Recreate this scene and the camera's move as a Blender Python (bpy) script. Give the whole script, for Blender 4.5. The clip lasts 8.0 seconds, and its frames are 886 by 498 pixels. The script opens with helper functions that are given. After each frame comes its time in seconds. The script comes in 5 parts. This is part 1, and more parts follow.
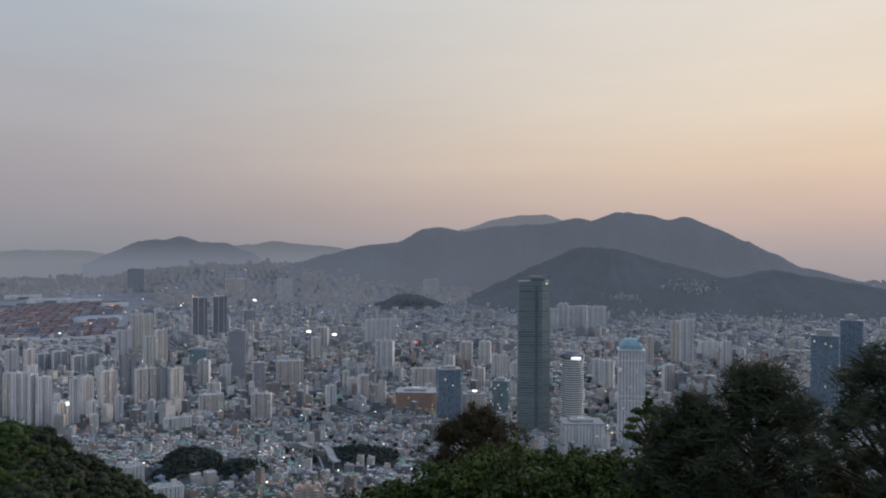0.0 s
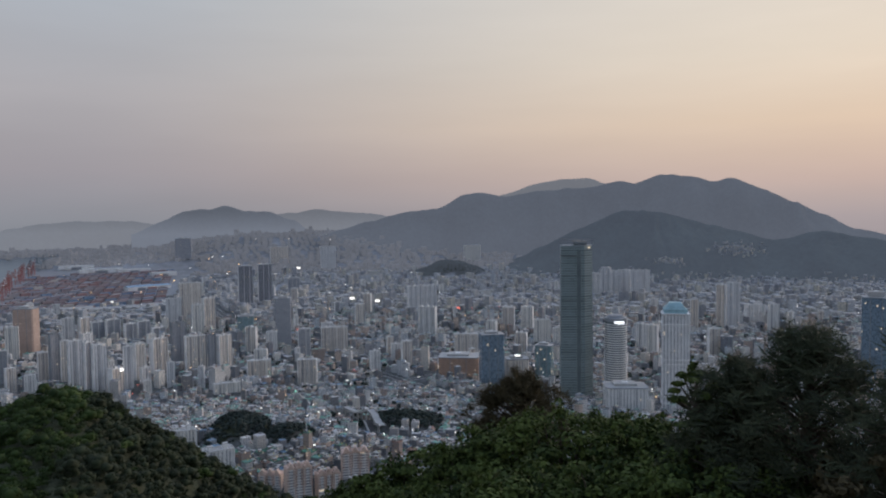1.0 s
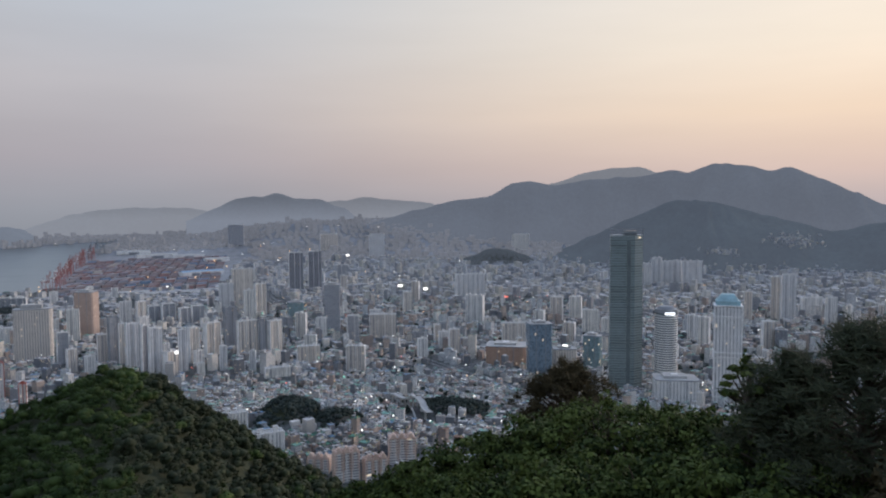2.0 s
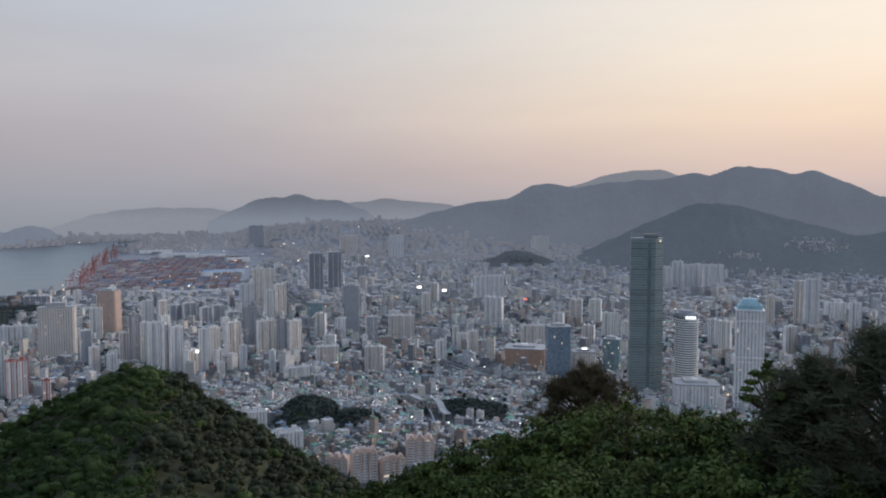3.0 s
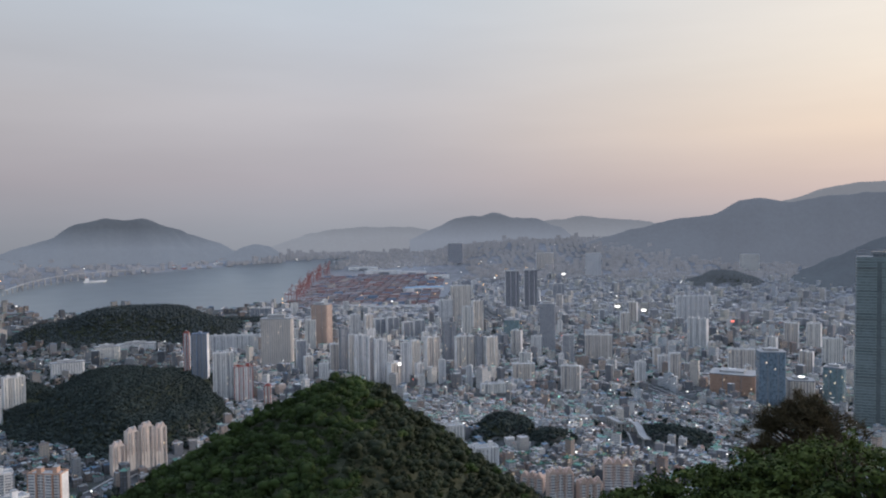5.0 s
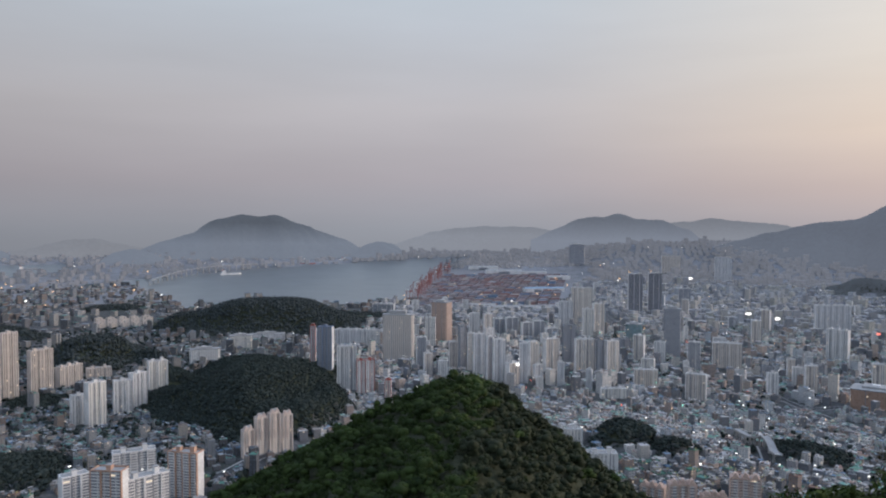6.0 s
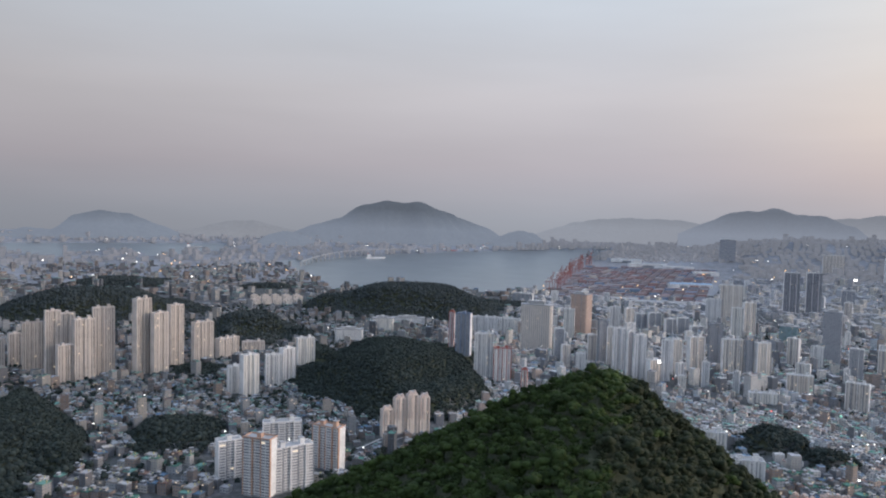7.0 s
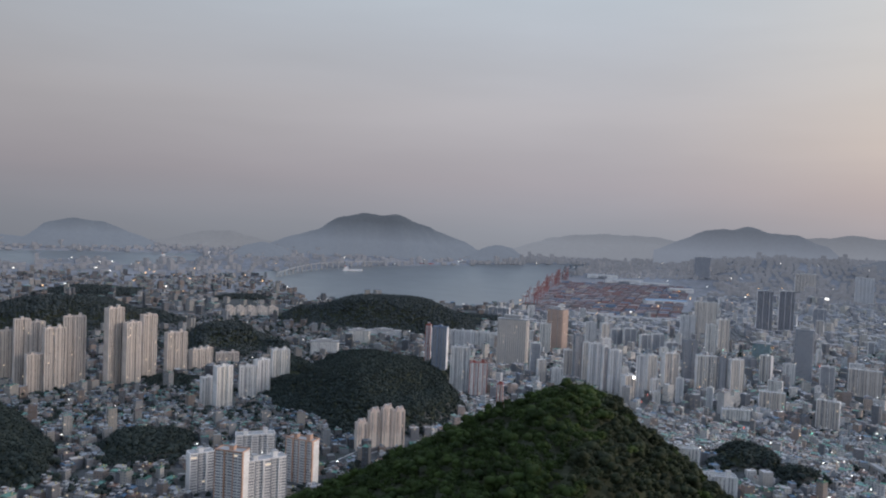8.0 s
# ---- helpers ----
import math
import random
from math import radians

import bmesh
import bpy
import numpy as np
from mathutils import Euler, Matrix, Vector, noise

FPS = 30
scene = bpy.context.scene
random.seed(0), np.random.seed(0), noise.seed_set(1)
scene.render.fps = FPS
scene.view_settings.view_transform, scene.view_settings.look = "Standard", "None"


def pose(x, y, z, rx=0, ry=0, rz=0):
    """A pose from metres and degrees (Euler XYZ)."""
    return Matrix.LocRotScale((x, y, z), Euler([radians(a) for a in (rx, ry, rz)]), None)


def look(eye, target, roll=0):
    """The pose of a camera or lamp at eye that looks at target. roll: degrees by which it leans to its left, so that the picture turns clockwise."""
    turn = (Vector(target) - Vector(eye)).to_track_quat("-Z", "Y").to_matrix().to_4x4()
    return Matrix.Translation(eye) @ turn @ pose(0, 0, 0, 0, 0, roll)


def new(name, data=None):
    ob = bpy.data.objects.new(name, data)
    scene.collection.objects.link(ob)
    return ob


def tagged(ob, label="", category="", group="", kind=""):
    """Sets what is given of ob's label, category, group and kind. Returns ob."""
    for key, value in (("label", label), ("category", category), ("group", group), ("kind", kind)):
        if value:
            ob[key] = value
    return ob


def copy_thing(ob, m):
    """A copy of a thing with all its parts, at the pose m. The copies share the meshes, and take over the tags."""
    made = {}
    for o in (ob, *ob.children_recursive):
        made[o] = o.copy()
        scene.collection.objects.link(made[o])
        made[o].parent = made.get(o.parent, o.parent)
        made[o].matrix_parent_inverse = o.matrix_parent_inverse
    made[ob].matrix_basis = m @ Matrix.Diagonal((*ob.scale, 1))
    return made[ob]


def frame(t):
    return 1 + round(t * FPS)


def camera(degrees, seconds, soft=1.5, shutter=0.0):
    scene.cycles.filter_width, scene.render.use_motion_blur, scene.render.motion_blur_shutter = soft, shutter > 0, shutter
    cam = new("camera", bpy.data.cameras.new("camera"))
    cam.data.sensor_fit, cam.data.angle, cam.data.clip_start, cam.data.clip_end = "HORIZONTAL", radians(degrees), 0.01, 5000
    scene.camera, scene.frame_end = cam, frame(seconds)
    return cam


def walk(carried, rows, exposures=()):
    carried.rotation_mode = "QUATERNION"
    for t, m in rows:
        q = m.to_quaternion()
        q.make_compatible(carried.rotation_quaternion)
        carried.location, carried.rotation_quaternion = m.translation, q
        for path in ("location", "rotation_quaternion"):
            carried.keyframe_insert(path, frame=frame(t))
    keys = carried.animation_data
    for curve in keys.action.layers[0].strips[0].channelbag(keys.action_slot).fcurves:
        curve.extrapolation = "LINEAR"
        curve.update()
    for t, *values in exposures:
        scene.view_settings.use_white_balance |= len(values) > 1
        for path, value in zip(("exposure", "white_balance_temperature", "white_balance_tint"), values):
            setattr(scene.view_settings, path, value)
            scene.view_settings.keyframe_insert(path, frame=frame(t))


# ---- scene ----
from mathutils.bvhtree import BVHTree

# The place: a hilltop lookout over a port city at dusk. Height 0 is the sea; the eye stands about 360 m above it.
EYE = Vector((0.0, 0.0, 360.0))

# seconds, yaw, pitch, roll
ROWS = [
    (0.0, -8.18, -0.52, -0.23),
    (0.5, -7.91, -2.06, 0.19),
    (1.0, -5.14, -3.06, 0.66),
    (1.5, -2.67, -3.68, 0.95),
    (2.0, -1.52, -3.89, 0.35),
    (2.2, -0.74, -3.95, 0.43),
    (3.5, -0.01, -3.60, 0.00),
    (4.0, 0.62, -3.41, -0.23),
    (4.5, 7.46, -2.73, 0.69),
    (4.7, 10.49, -2.39, 0.98),
    (5.8, 22.20, -2.82, -0.47),
    (6.0, 23.53, -2.33, -0.15),
    (6.5, 29.69, -2.73, -1.12),
    (7.0, 34.07, -3.30, -1.47),
    (7.5, 33.38, -0.32, -1.54),
    (8.0, 32.44, -2.25, -2.40),
]
cam = camera(60.0, 8.0, soft=2.05)
walk(cam, [(t, pose(EYE.x, EYE.y, EYE.z, 90 + p, r, y)) for t, y, p, r in ROWS],
     exposures=((0.0, -0.2), (0.5, -0.2), (1.0, -0.21), (1.5, -0.02), (2.2, 0.1), (3.5, 0.14), (4.5, 0.16), (6.0, 0.1), (6.5, 0.04), (7.0, 0.31), (7.5, 0.3), (8.0, 0.0)))

# ---------------------------------------------------------------- light
world = bpy.data.worlds.new("dusk_sky")
scene.world = world
world.use_nodes = True
wt = world.node_tree
wt.nodes.clear()


def wnode(kind, **kw):
    n = wt.nodes.new(kind)
    for k, v in kw.items():
        if k == "operation":
            n.operation = v
        elif k == "data_type":
            n.data_type = v
        else:
            n.inputs[int(k[1:])].default_value = v
    return n


def ramp_of(tree, stops, interpolation="LINEAR"):
    r = tree.nodes.new("ShaderNodeValToRGB")
    r.color_ramp.interpolation = interpolation
    els = r.color_ramp.elements
    while len(els) < len(stops):
        els.new(0.5)
    for e, (p, c) in zip(els, stops):
        e.position, e.color = p, (*c, 1)
    return r


def srgb(r, g, b):
    """Display values 0..255 to linear."""
    return tuple((c / 255 / 12.92 if c / 255 <= 0.04045 else ((c / 255 + 0.055) / 1.055) ** 2.4) for c in (r, g, b))


SUN_AZ = 58.0   # degrees to the right of straight ahead, just above the horizon
coord = wnode("ShaderNodeTexCoord")
split = wnode("ShaderNodeSeparateXYZ")
wt.links.new(coord.outputs["Generated"], split.inputs[0])
height = wnode("ShaderNodeMapRange", i1=-0.1, i2=0.9, i3=0.0, i4=1.0)
wt.links.new(split.outputs[2], height.inputs[0])
# sunward and far side of the dusk sky, by height: horizon at 0.1, 25 degrees at 0.52
warm = ramp_of(wt, [(0.0, srgb(140, 138, 146)), (0.085, srgb(182, 170, 172)), (0.13, srgb(211, 189, 180)), (0.20, srgb(235, 213, 192)),
                    (0.28, srgb(238, 225, 209)), (0.40, srgb(240, 232, 222)), (1.0, srgb(194, 217, 255))])
cool = ramp_of(wt, [(0.0, srgb(122, 128, 138)), (0.085, srgb(146, 149, 158)), (0.15, srgb(166, 162, 169)), (0.24, srgb(181, 179, 185)),
                    (0.34, srgb(183, 189, 199)), (0.42, srgb(186, 198, 209)), (1.0, srgb(190, 214, 255))])
side = wnode("ShaderNodeVectorMath", operation="DOT_PRODUCT")
wt.links.new(coord.outputs["Generated"], side.inputs[0])
side.inputs[1].default_value = (math.sin(radians(SUN_AZ)), math.cos(radians(SUN_AZ)), 0.0)
sideways = wnode("ShaderNodeMapRange", i1=0.15, i2=0.98, i3=0.0, i4=1.0)
sideways.interpolation_type = "SMOOTHSTEP"
wt.links.new(side.outputs["Value"], sideways.inputs[0])
wt.links.new(height.outputs[0], warm.inputs[0])
wt.links.new(height.outputs[0], cool.inputs[0])
dusk = wnode("ShaderNodeMix", data_type="RGBA")
wt.links.new(sideways.outputs[0], dusk.inputs[0])
wt.links.new(cool.outputs[0], dusk.inputs[6])
wt.links.new(warm.outputs[0], dusk.inputs[7])
nishita = wt.nodes.new("ShaderNodeTexSky")
nishita.sky_type, nishita.sun_disc = "NISHITA", False
nishita.sun_elevation, nishita.sun_rotation = radians(2.0), radians(SUN_AZ)
nishita.air_density, nishita.dust_density = 1.5, 4.0
thin = wnode("ShaderNodeVectorMath", operation="SCALE")
thin.inputs["Scale"].default_value = 0.02
wt.links.new(nishita.outputs[0], thin.inputs[0])
both = wnode("ShaderNodeVectorMath", operation="ADD")
away = wnode("ShaderNodeMapRange", i1=-0.65, i2=0.1, i3=0.74, i4=1.0)
wt.links.new(side.outputs["Value"], away.inputs[0])
dimmed = wnode("ShaderNodeVectorMath", operation="SCALE")
wt.links.new(dusk.outputs[2], dimmed.inputs[0])
veil_map = wnode("ShaderNodeMapping")
veil_map.inputs["Scale"].default_value = (1.6, 1.6, 11.0)
wt.links.new(coord.outputs["Generated"], veil_map.inputs[0])
veil = wt.nodes.new("ShaderNodeTexNoise")
veil.inputs["Scale"].default_value, veil.inputs["Detail"].default_value = 1.6, 5.0
wt.links.new(veil_map.outputs[0], veil.inputs["Vector"])
thick = wnode("ShaderNodeMapRange", i1=0.3, i2=0.7, i3=0.965, i4=1.035)
wt.links.new(veil.outputs["Fac"], thick.inputs[0])
tone = wnode("ShaderNodeMath", operation="MULTIPLY")
wt.links.new(away.outputs[0], tone.inputs[0])
wt.links.new(thick.outputs[0], tone.inputs[1])
wt.links.new(tone.outputs[0], dimmed.inputs["Scale"])
wt.links.new(dimmed.outputs[0], both.inputs[0])
wt.links.new(thin.outputs[0], both.inputs[1])
background = wnode("ShaderNodeBackground", i1=1.0)
wt.links.new(both.outputs[0], background.inputs[0])
wt.links.new(background.outputs[0], wt.nodes.new("ShaderNodeOutputWorld").inputs[0])

sun = new("sun", bpy.data.lights.new("sun", "SUN"))
sun.data.energy, sun.data.angle, sun.data.color = 1.7, radians(30), (1.0, 0.84, 0.74)
sa, se = radians(SUN_AZ), radians(13)
sun.matrix_world = look((0, 0, 900), Vector((0, 0, 900)) - Vector((math.sin(sa) * math.cos(se), math.cos(sa) * math.cos(se), math.sin(se))))

# ---------------------------------------------------------------- materials


class Mat:
    """A small node builder round one Principled surface."""

    def __init__(self, name, rough=0.8, metal=0.0, spec=0.3):
        self.m = bpy.data.materials.new(name)
        self.m.use_nodes = True
        self.t = self.m.node_tree
        self.b = self.t.nodes["Principled BSDF"]
        self.b.inputs["Roughness"].default_value = rough
        self.b.inputs["Metallic"].default_value = metal
        self.b.inputs["Specular IOR Level"].default_value = spec

    def n(self, kind, *ins, **kw):
        node = self.t.nodes.new(kind)
        if "op" in kw:
            node.operation = kw["op"]
        if "dt" in kw:
            node.data_type = kw["dt"]
        if "blend" in kw:
            node.blend_type = kw["blend"]
        if "dim" in kw:
            node.noise_dimensions = kw["dim"]
        for key, v in ins:
            if isinstance(v, bpy.types.NodeSocket):
                self.t.links.new(v, node.inputs[key])
            else:
                node.inputs[key].default_value = v
        return node

    def math(self, op, a, b=0.0):
        return self.n("ShaderNodeMath", (0, a), (1, b), op=op).outputs[0]

    def mix(self, f, a, b, blend="MIX"):
        a = (*a, 1) if isinstance(a, tuple) and len(a) == 3 else a
        b = (*b, 1) if isinstance(b, tuple) and len(b) == 3 else b
        return self.n("ShaderNodeMix", (0, f), (6, a), (7, b), dt="RGBA", blend=blend).outputs[2]

    def noise(self, scale, detail=3.0, vector=None, rough=0.55):
        v = vector or self.n("ShaderNodeTexCoord").outputs["Object"]
        return self.n("ShaderNodeTexNoise", ("Vector", v), ("Scale", scale), ("Detail", detail), ("Roughness", rough)).outputs["Fac"]

    def ramp(self, f, stops, interpolation="LINEAR"):
        r = ramp_of(self.t, stops, interpolation)
        self.t.links.new(f, r.inputs[0])
        return r.outputs[0]

    def colour(self, socket):
        self.t.links.new(socket, self.b.inputs["Base Color"])
        return self

    def bump(self, f, strength=0.4, distance=0.1):
        b = self.n("ShaderNodeBump", ("Height", f), ("Strength", strength), ("Distance", distance))
        self.t.links.new(b.outputs[0], self.b.inputs["Normal"])
        return self


def weathered(name, colour, rough=0.8, scale=0.3, depth=0.25, metal=0.0):
    """Plain painted or cast surface with stains at two scales."""
    m = Mat(name, rough, metal)
    f = m.math("ADD", m.math("MULTIPLY", m.noise(scale), 0.6), m.math("MULTIPLY", m.noise(scale * 9), 0.4))
    dark = tuple(c * (1 - depth) for c in colour)
    light = tuple(min(1, c * (1 + depth * 0.6)) for c in colour)
    m.colour(m.ramp(f, [(0.35, dark), (0.65, light)]))
    return m.m


def facade(name, walls, glass=(0.10, 0.12, 0.15), bay=3.4, storey=2.9, wide=0.55, tall=0.5, lit=0.012, island=True, rough=0.8, gloss=0.25, band=0.0, rows=0.0):
    """A wall with a window in each bay of each storey; the UV map is in metres along and up the wall."""
    m = Mat(name, rough)
    uv = m.n("ShaderNodeUVMap").outputs[0]
    sep = m.n("ShaderNodeSeparateXYZ", (0, uv))
    u, v = m.math("DIVIDE", sep.outputs[0], bay), m.math("DIVIDE", sep.outputs[1], storey)
    fu, fv = m.math("FRACT", u), m.math("FRACT", v)
    inu = m.math("LESS_THAN", m.math("ABSOLUTE", m.math("SUBTRACT", fu, 0.5)), wide / 2)
    inv = m.math("LESS_THAN", m.math("ABSOLUTE", m.math("SUBTRACT", fv, 0.5)), tall / 2)
    win = m.math("MULTIPLY", inu, inv)
    cell = m.n("ShaderNodeCombineXYZ", (0, m.math("FLOOR", u)), (1, m.math("FLOOR", v)))
    one = m.n("ShaderNodeObjectInfo").outputs["Random"]
    who = m.n("ShaderNodeNewGeometry").outputs["Random Per Island"] if island else one
    m.t.links.new(m.math("MULTIPLY", who, 97.0), cell.inputs[2])
    dice = m.n("ShaderNodeTexWhiteNoise", ("Vector", cell.outputs[0])).outputs[0]
    wall = m.ramp(who, [(i / max(1, len(walls)), c) for i, c in enumerate(walls)], "CONSTANT")
    stain = m.math("ADD", m.math("MULTIPLY", m.noise(0.05), 0.5), m.math("MULTIPLY", m.noise(0.6), 0.5))
    if rows:
        line = m.n("ShaderNodeTexWhiteNoise", ("Vector", m.n("ShaderNodeCombineXYZ", (0, 3.0), (1, m.math("FLOOR", v)), (2, 5.0)).outputs[0]))
        dice = m.math("ADD", m.math("MULTIPLY", dice, 1 - rows), m.math("MULTIPLY", line.outputs[0], rows))
    wall = m.mix(0.5, wall, m.ramp(stain, [(0.3, (0.55, 0.55, 0.56)), (0.7, (1.0, 1.0, 1.0))]), "MULTIPLY")
    if band:
        edge = m.math("GREATER_THAN", m.math("ABSOLUTE", m.math("SUBTRACT", fv, 0.5)), 0.5 - band)
        wall = m.mix(m.math("MULTIPLY", edge, 0.5), wall, (0.75, 0.75, 0.75))
    pane = m.mix(m.math("MULTIPLY", dice, 0.6), glass, tuple(min(1, c * 2.4 + 0.06) for c in glass))
    m.colour(m.mix(win, wall, pane))
    m.t.links.new(m.math("SUBTRACT", rough, m.math("MULTIPLY", win, rough - gloss)), m.b.inputs["Roughness"])
    on = m.math("MULTIPLY", win, m.math("GREATER_THAN", dice, 1.0 - lit))
    m.t.links.new(m.math("MULTIPLY", on, 0.9), m.b.inputs["Emission Strength"])
    m.b.inputs["Emission Color"].default_value = (1.0, 0.78, 0.52, 1)
    return m.m


def foliage(name, dark, light, rough=0.75, patch=0.25, single=0.25):
    """Leaves: tone by the branch or crown (patch, per metre) and a little by the single leaf."""
    m = Mat(name, rough, spec=0.12)
    r = m.n("ShaderNodeNewGeometry").outputs["Random Per Island"]
    f = m.math("ADD", m.math("MULTIPLY", r, single), m.math("MULTIPLY", m.noise(patch, 3), 1 - single))
    m.colour(m.ramp(f, [(0.34, dark), (0.66, light)]))
    return m.m


def haze_glow(name, base, glow, strength, foot=0.0, span=(140.0, 350.0)):
    """Wooded slopes kilometres away; haze painted in as emission, more of it low down."""
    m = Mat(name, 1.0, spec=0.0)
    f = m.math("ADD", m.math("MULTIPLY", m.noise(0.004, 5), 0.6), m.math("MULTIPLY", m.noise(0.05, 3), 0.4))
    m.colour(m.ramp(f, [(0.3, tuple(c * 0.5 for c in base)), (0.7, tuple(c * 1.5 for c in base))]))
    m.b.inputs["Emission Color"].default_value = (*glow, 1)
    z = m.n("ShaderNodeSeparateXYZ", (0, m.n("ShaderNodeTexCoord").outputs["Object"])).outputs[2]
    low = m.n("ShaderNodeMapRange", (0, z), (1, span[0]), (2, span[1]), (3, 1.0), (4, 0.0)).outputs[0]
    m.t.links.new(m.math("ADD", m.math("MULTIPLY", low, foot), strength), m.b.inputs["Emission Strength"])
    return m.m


def lamp(name, colour, strength):
    m = Mat(name, 0.5)
    m.b.inputs["Base Color"].default_value = (*colour, 1)
    m.b.inputs["Emission Color"].default_value = (*colour, 1)
    m.b.inputs["Emission Strength"].default_value = strength
    return m.m


PALE = [(0.55, 0.54, 0.52), (0.62, 0.61, 0.60), (0.48, 0.48, 0.50), (0.66, 0.63, 0.58), (0.42, 0.42, 0.43), (0.58, 0.52, 0.47), (0.40, 0.30, 0.25),
        (0.60, 0.62, 0.65), (0.34, 0.35, 0.38), (0.64, 0.62, 0.55)]
ROOFS = [(0.26, 0.28, 0.29), (0.50, 0.50, 0.50), (0.15, 0.33, 0.26), (0.17, 0.18, 0.19), (0.66, 0.66, 0.65), (0.22, 0.42, 0.36), (0.36, 0.34, 0.32), (0.18, 0.28, 0.39), (0.35, 0.23, 0.19), (0.52, 0.52, 0.54)]
HOUSES = [(0.52, 0.50, 0.48), (0.70, 0.69, 0.68), (0.34, 0.34, 0.36), (0.74, 0.70, 0.64), (0.24, 0.24, 0.25), (0.58, 0.47, 0.40), (0.42, 0.34, 0.30), (0.60, 0.63, 0.66), (0.20, 0.21, 0.23), (0.80, 0.78, 0.74)]
HOUSE = facade("house_wall", HOUSES, wide=0.5, tall=0.42, lit=0.02)
# house walls halved and roofs cut by a third: dimmer light put into colour
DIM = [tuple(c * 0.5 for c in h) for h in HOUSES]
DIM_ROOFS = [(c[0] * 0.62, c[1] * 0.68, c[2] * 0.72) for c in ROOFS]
VALLEY = facade("dimmed_house_wall", DIM, wide=0.5, tall=0.42, lit=0.02)
# pale palette without the browns: haze lifted into the distant block walls
BLOCK = facade("block_wall", PALE[:5] + PALE[7:], wide=0.6, tall=0.45, lit=0.015)
APT_WHITE = facade("apartment_wall_white", [(0.80, 0.80, 0.79), (0.74, 0.75, 0.77), (0.82, 0.80, 0.75)], bay=5.2, wide=0.34, tall=0.72, lit=0.006, island=False, glass=(0.20, 0.21, 0.23))
APT_NEAR = facade("balcony_wall_white", [(0.76, 0.75, 0.74)], bay=7.0, wide=0.86, tall=0.46, island=False, glass=(0.16, 0.17, 0.19), lit=0.02)
APT_SALMON = facade("apartment_wall_salmon", [(0.54, 0.41, 0.35)], bay=4.2, wide=0.5, tall=0.4, island=False, glass=(0.30, 0.24, 0.21))
APT_BEIGE = facade("apartment_wall_beige", [(0.74, 0.67, 0.60), (0.78, 0.73, 0.67), (0.70, 0.65, 0.60)], bay=5.0, wide=0.36, tall=0.74, island=False, glass=(0.20, 0.19, 0.19))
APT_TAN = facade("apartment_wall_tan", [(0.62, 0.56, 0.50), (0.54, 0.49, 0.45), (0.58, 0.53, 0.49)], bay=4.6, wide=0.42, tall=0.78, island=False, glass=(0.15, 0.145, 0.145))
APT_GREY = facade("apartment_wall_grey", [(0.40, 0.42, 0.46), (0.46, 0.47, 0.50), (0.36, 0.38, 0.42)], bay=4.0, wide=0.6, tall=0.5, island=False, glass=(0.13, 0.14, 0.16))
APT_DARK = facade("apartment_wall_dark", [(0.26, 0.28, 0.32), (0.30, 0.31, 0.35)], bay=3.6, wide=0.65, tall=0.55, island=False, glass=(0.08, 0.09, 0.11))
PIER_WHITE = weathered("pier_paint_white", (0.78, 0.78, 0.78), scale=0.05)
PIER_ORANGE = weathered("pier_paint_orange", (0.56, 0.37, 0.28), scale=0.05)
PIER_SALMON = weathered("pier_paint_salmon", (0.60, 0.46, 0.39), scale=0.05)
PIER_PINK = weathered("pier_paint_pink", (0.68, 0.58, 0.53), scale=0.05)
PIER_TAN = weathered("pier_paint_tan", (0.50, 0.44, 0.40), scale=0.05)
PIER_RED = weathered("pier_paint_red", (0.40, 0.12, 0.10), scale=0.05)
PIER_BLUE = weathered("pier_paint_blue", (0.20, 0.27, 0.40), scale=0.05)
PIER_GREY = weathered("pier_paint_grey", (0.28, 0.30, 0.33), scale=0.05)
PIER_BEIGE = weathered("pier_paint_beige", (0.68, 0.61, 0.56), scale=0.05)
TERRACOTTA = facade("terracotta_wall", [(0.46, 0.31, 0.24)], glass=(0.24, 0.17, 0.13), bay=4.0, storey=4.5, wide=0.6, tall=0.4, lit=0.05, island=False)
CONCRETE = weathered("rooftop_concrete", (0.42, 0.42, 0.42), scale=0.08)
GLASS_BLUE = facade("curtain_wall_blue", [(0.24, 0.30, 0.36), (0.22, 0.29, 0.36)], glass=(0.10, 0.15, 0.20), bay=2.4, storey=3.9, wide=0.86, tall=0.8, lit=0.01, island=False, rough=0.4, gloss=0.12)
GLASS_TEAL = facade("curtain_wall_teal", [(0.26, 0.34, 0.37), (0.24, 0.32, 0.36)], glass=(0.12, 0.19, 0.21), bay=2.4, storey=3.9, wide=0.86, tall=0.75, lit=0.03, island=False, rough=0.4, gloss=0.12)
GLASS_TOWER = facade("curtain_wall_green_grey", [(0.27, 0.33, 0.345)], glass=(0.095, 0.125, 0.13), bay=3.0, storey=4.4, wide=0.9, tall=0.7, lit=0.03, island=False, rough=0.4, gloss=0.2, rows=0.55)
DARK_GLASS = weathered("dark_glazing", (0.15, 0.18, 0.19), rough=0.2, scale=0.05)
ROOF_MIX = Mat("flat_roof_paint", 0.85)
ROOF_MIX.colour(ROOF_MIX.mix(0.5, ROOF_MIX.ramp(ROOF_MIX.n("ShaderNodeNewGeometry").outputs["Random Per Island"], [(i / 10, c) for i, c in enumerate(ROOFS)], "CONSTANT"),
                             ROOF_MIX.ramp(ROOF_MIX.noise(0.25, 4), [(0.3, (0.55, 0.55, 0.55)), (0.7, (1, 1, 1))]), "MULTIPLY"))
ROOF = ROOF_MIX.m
vr = Mat("dimmed_roof_paint", 0.85)
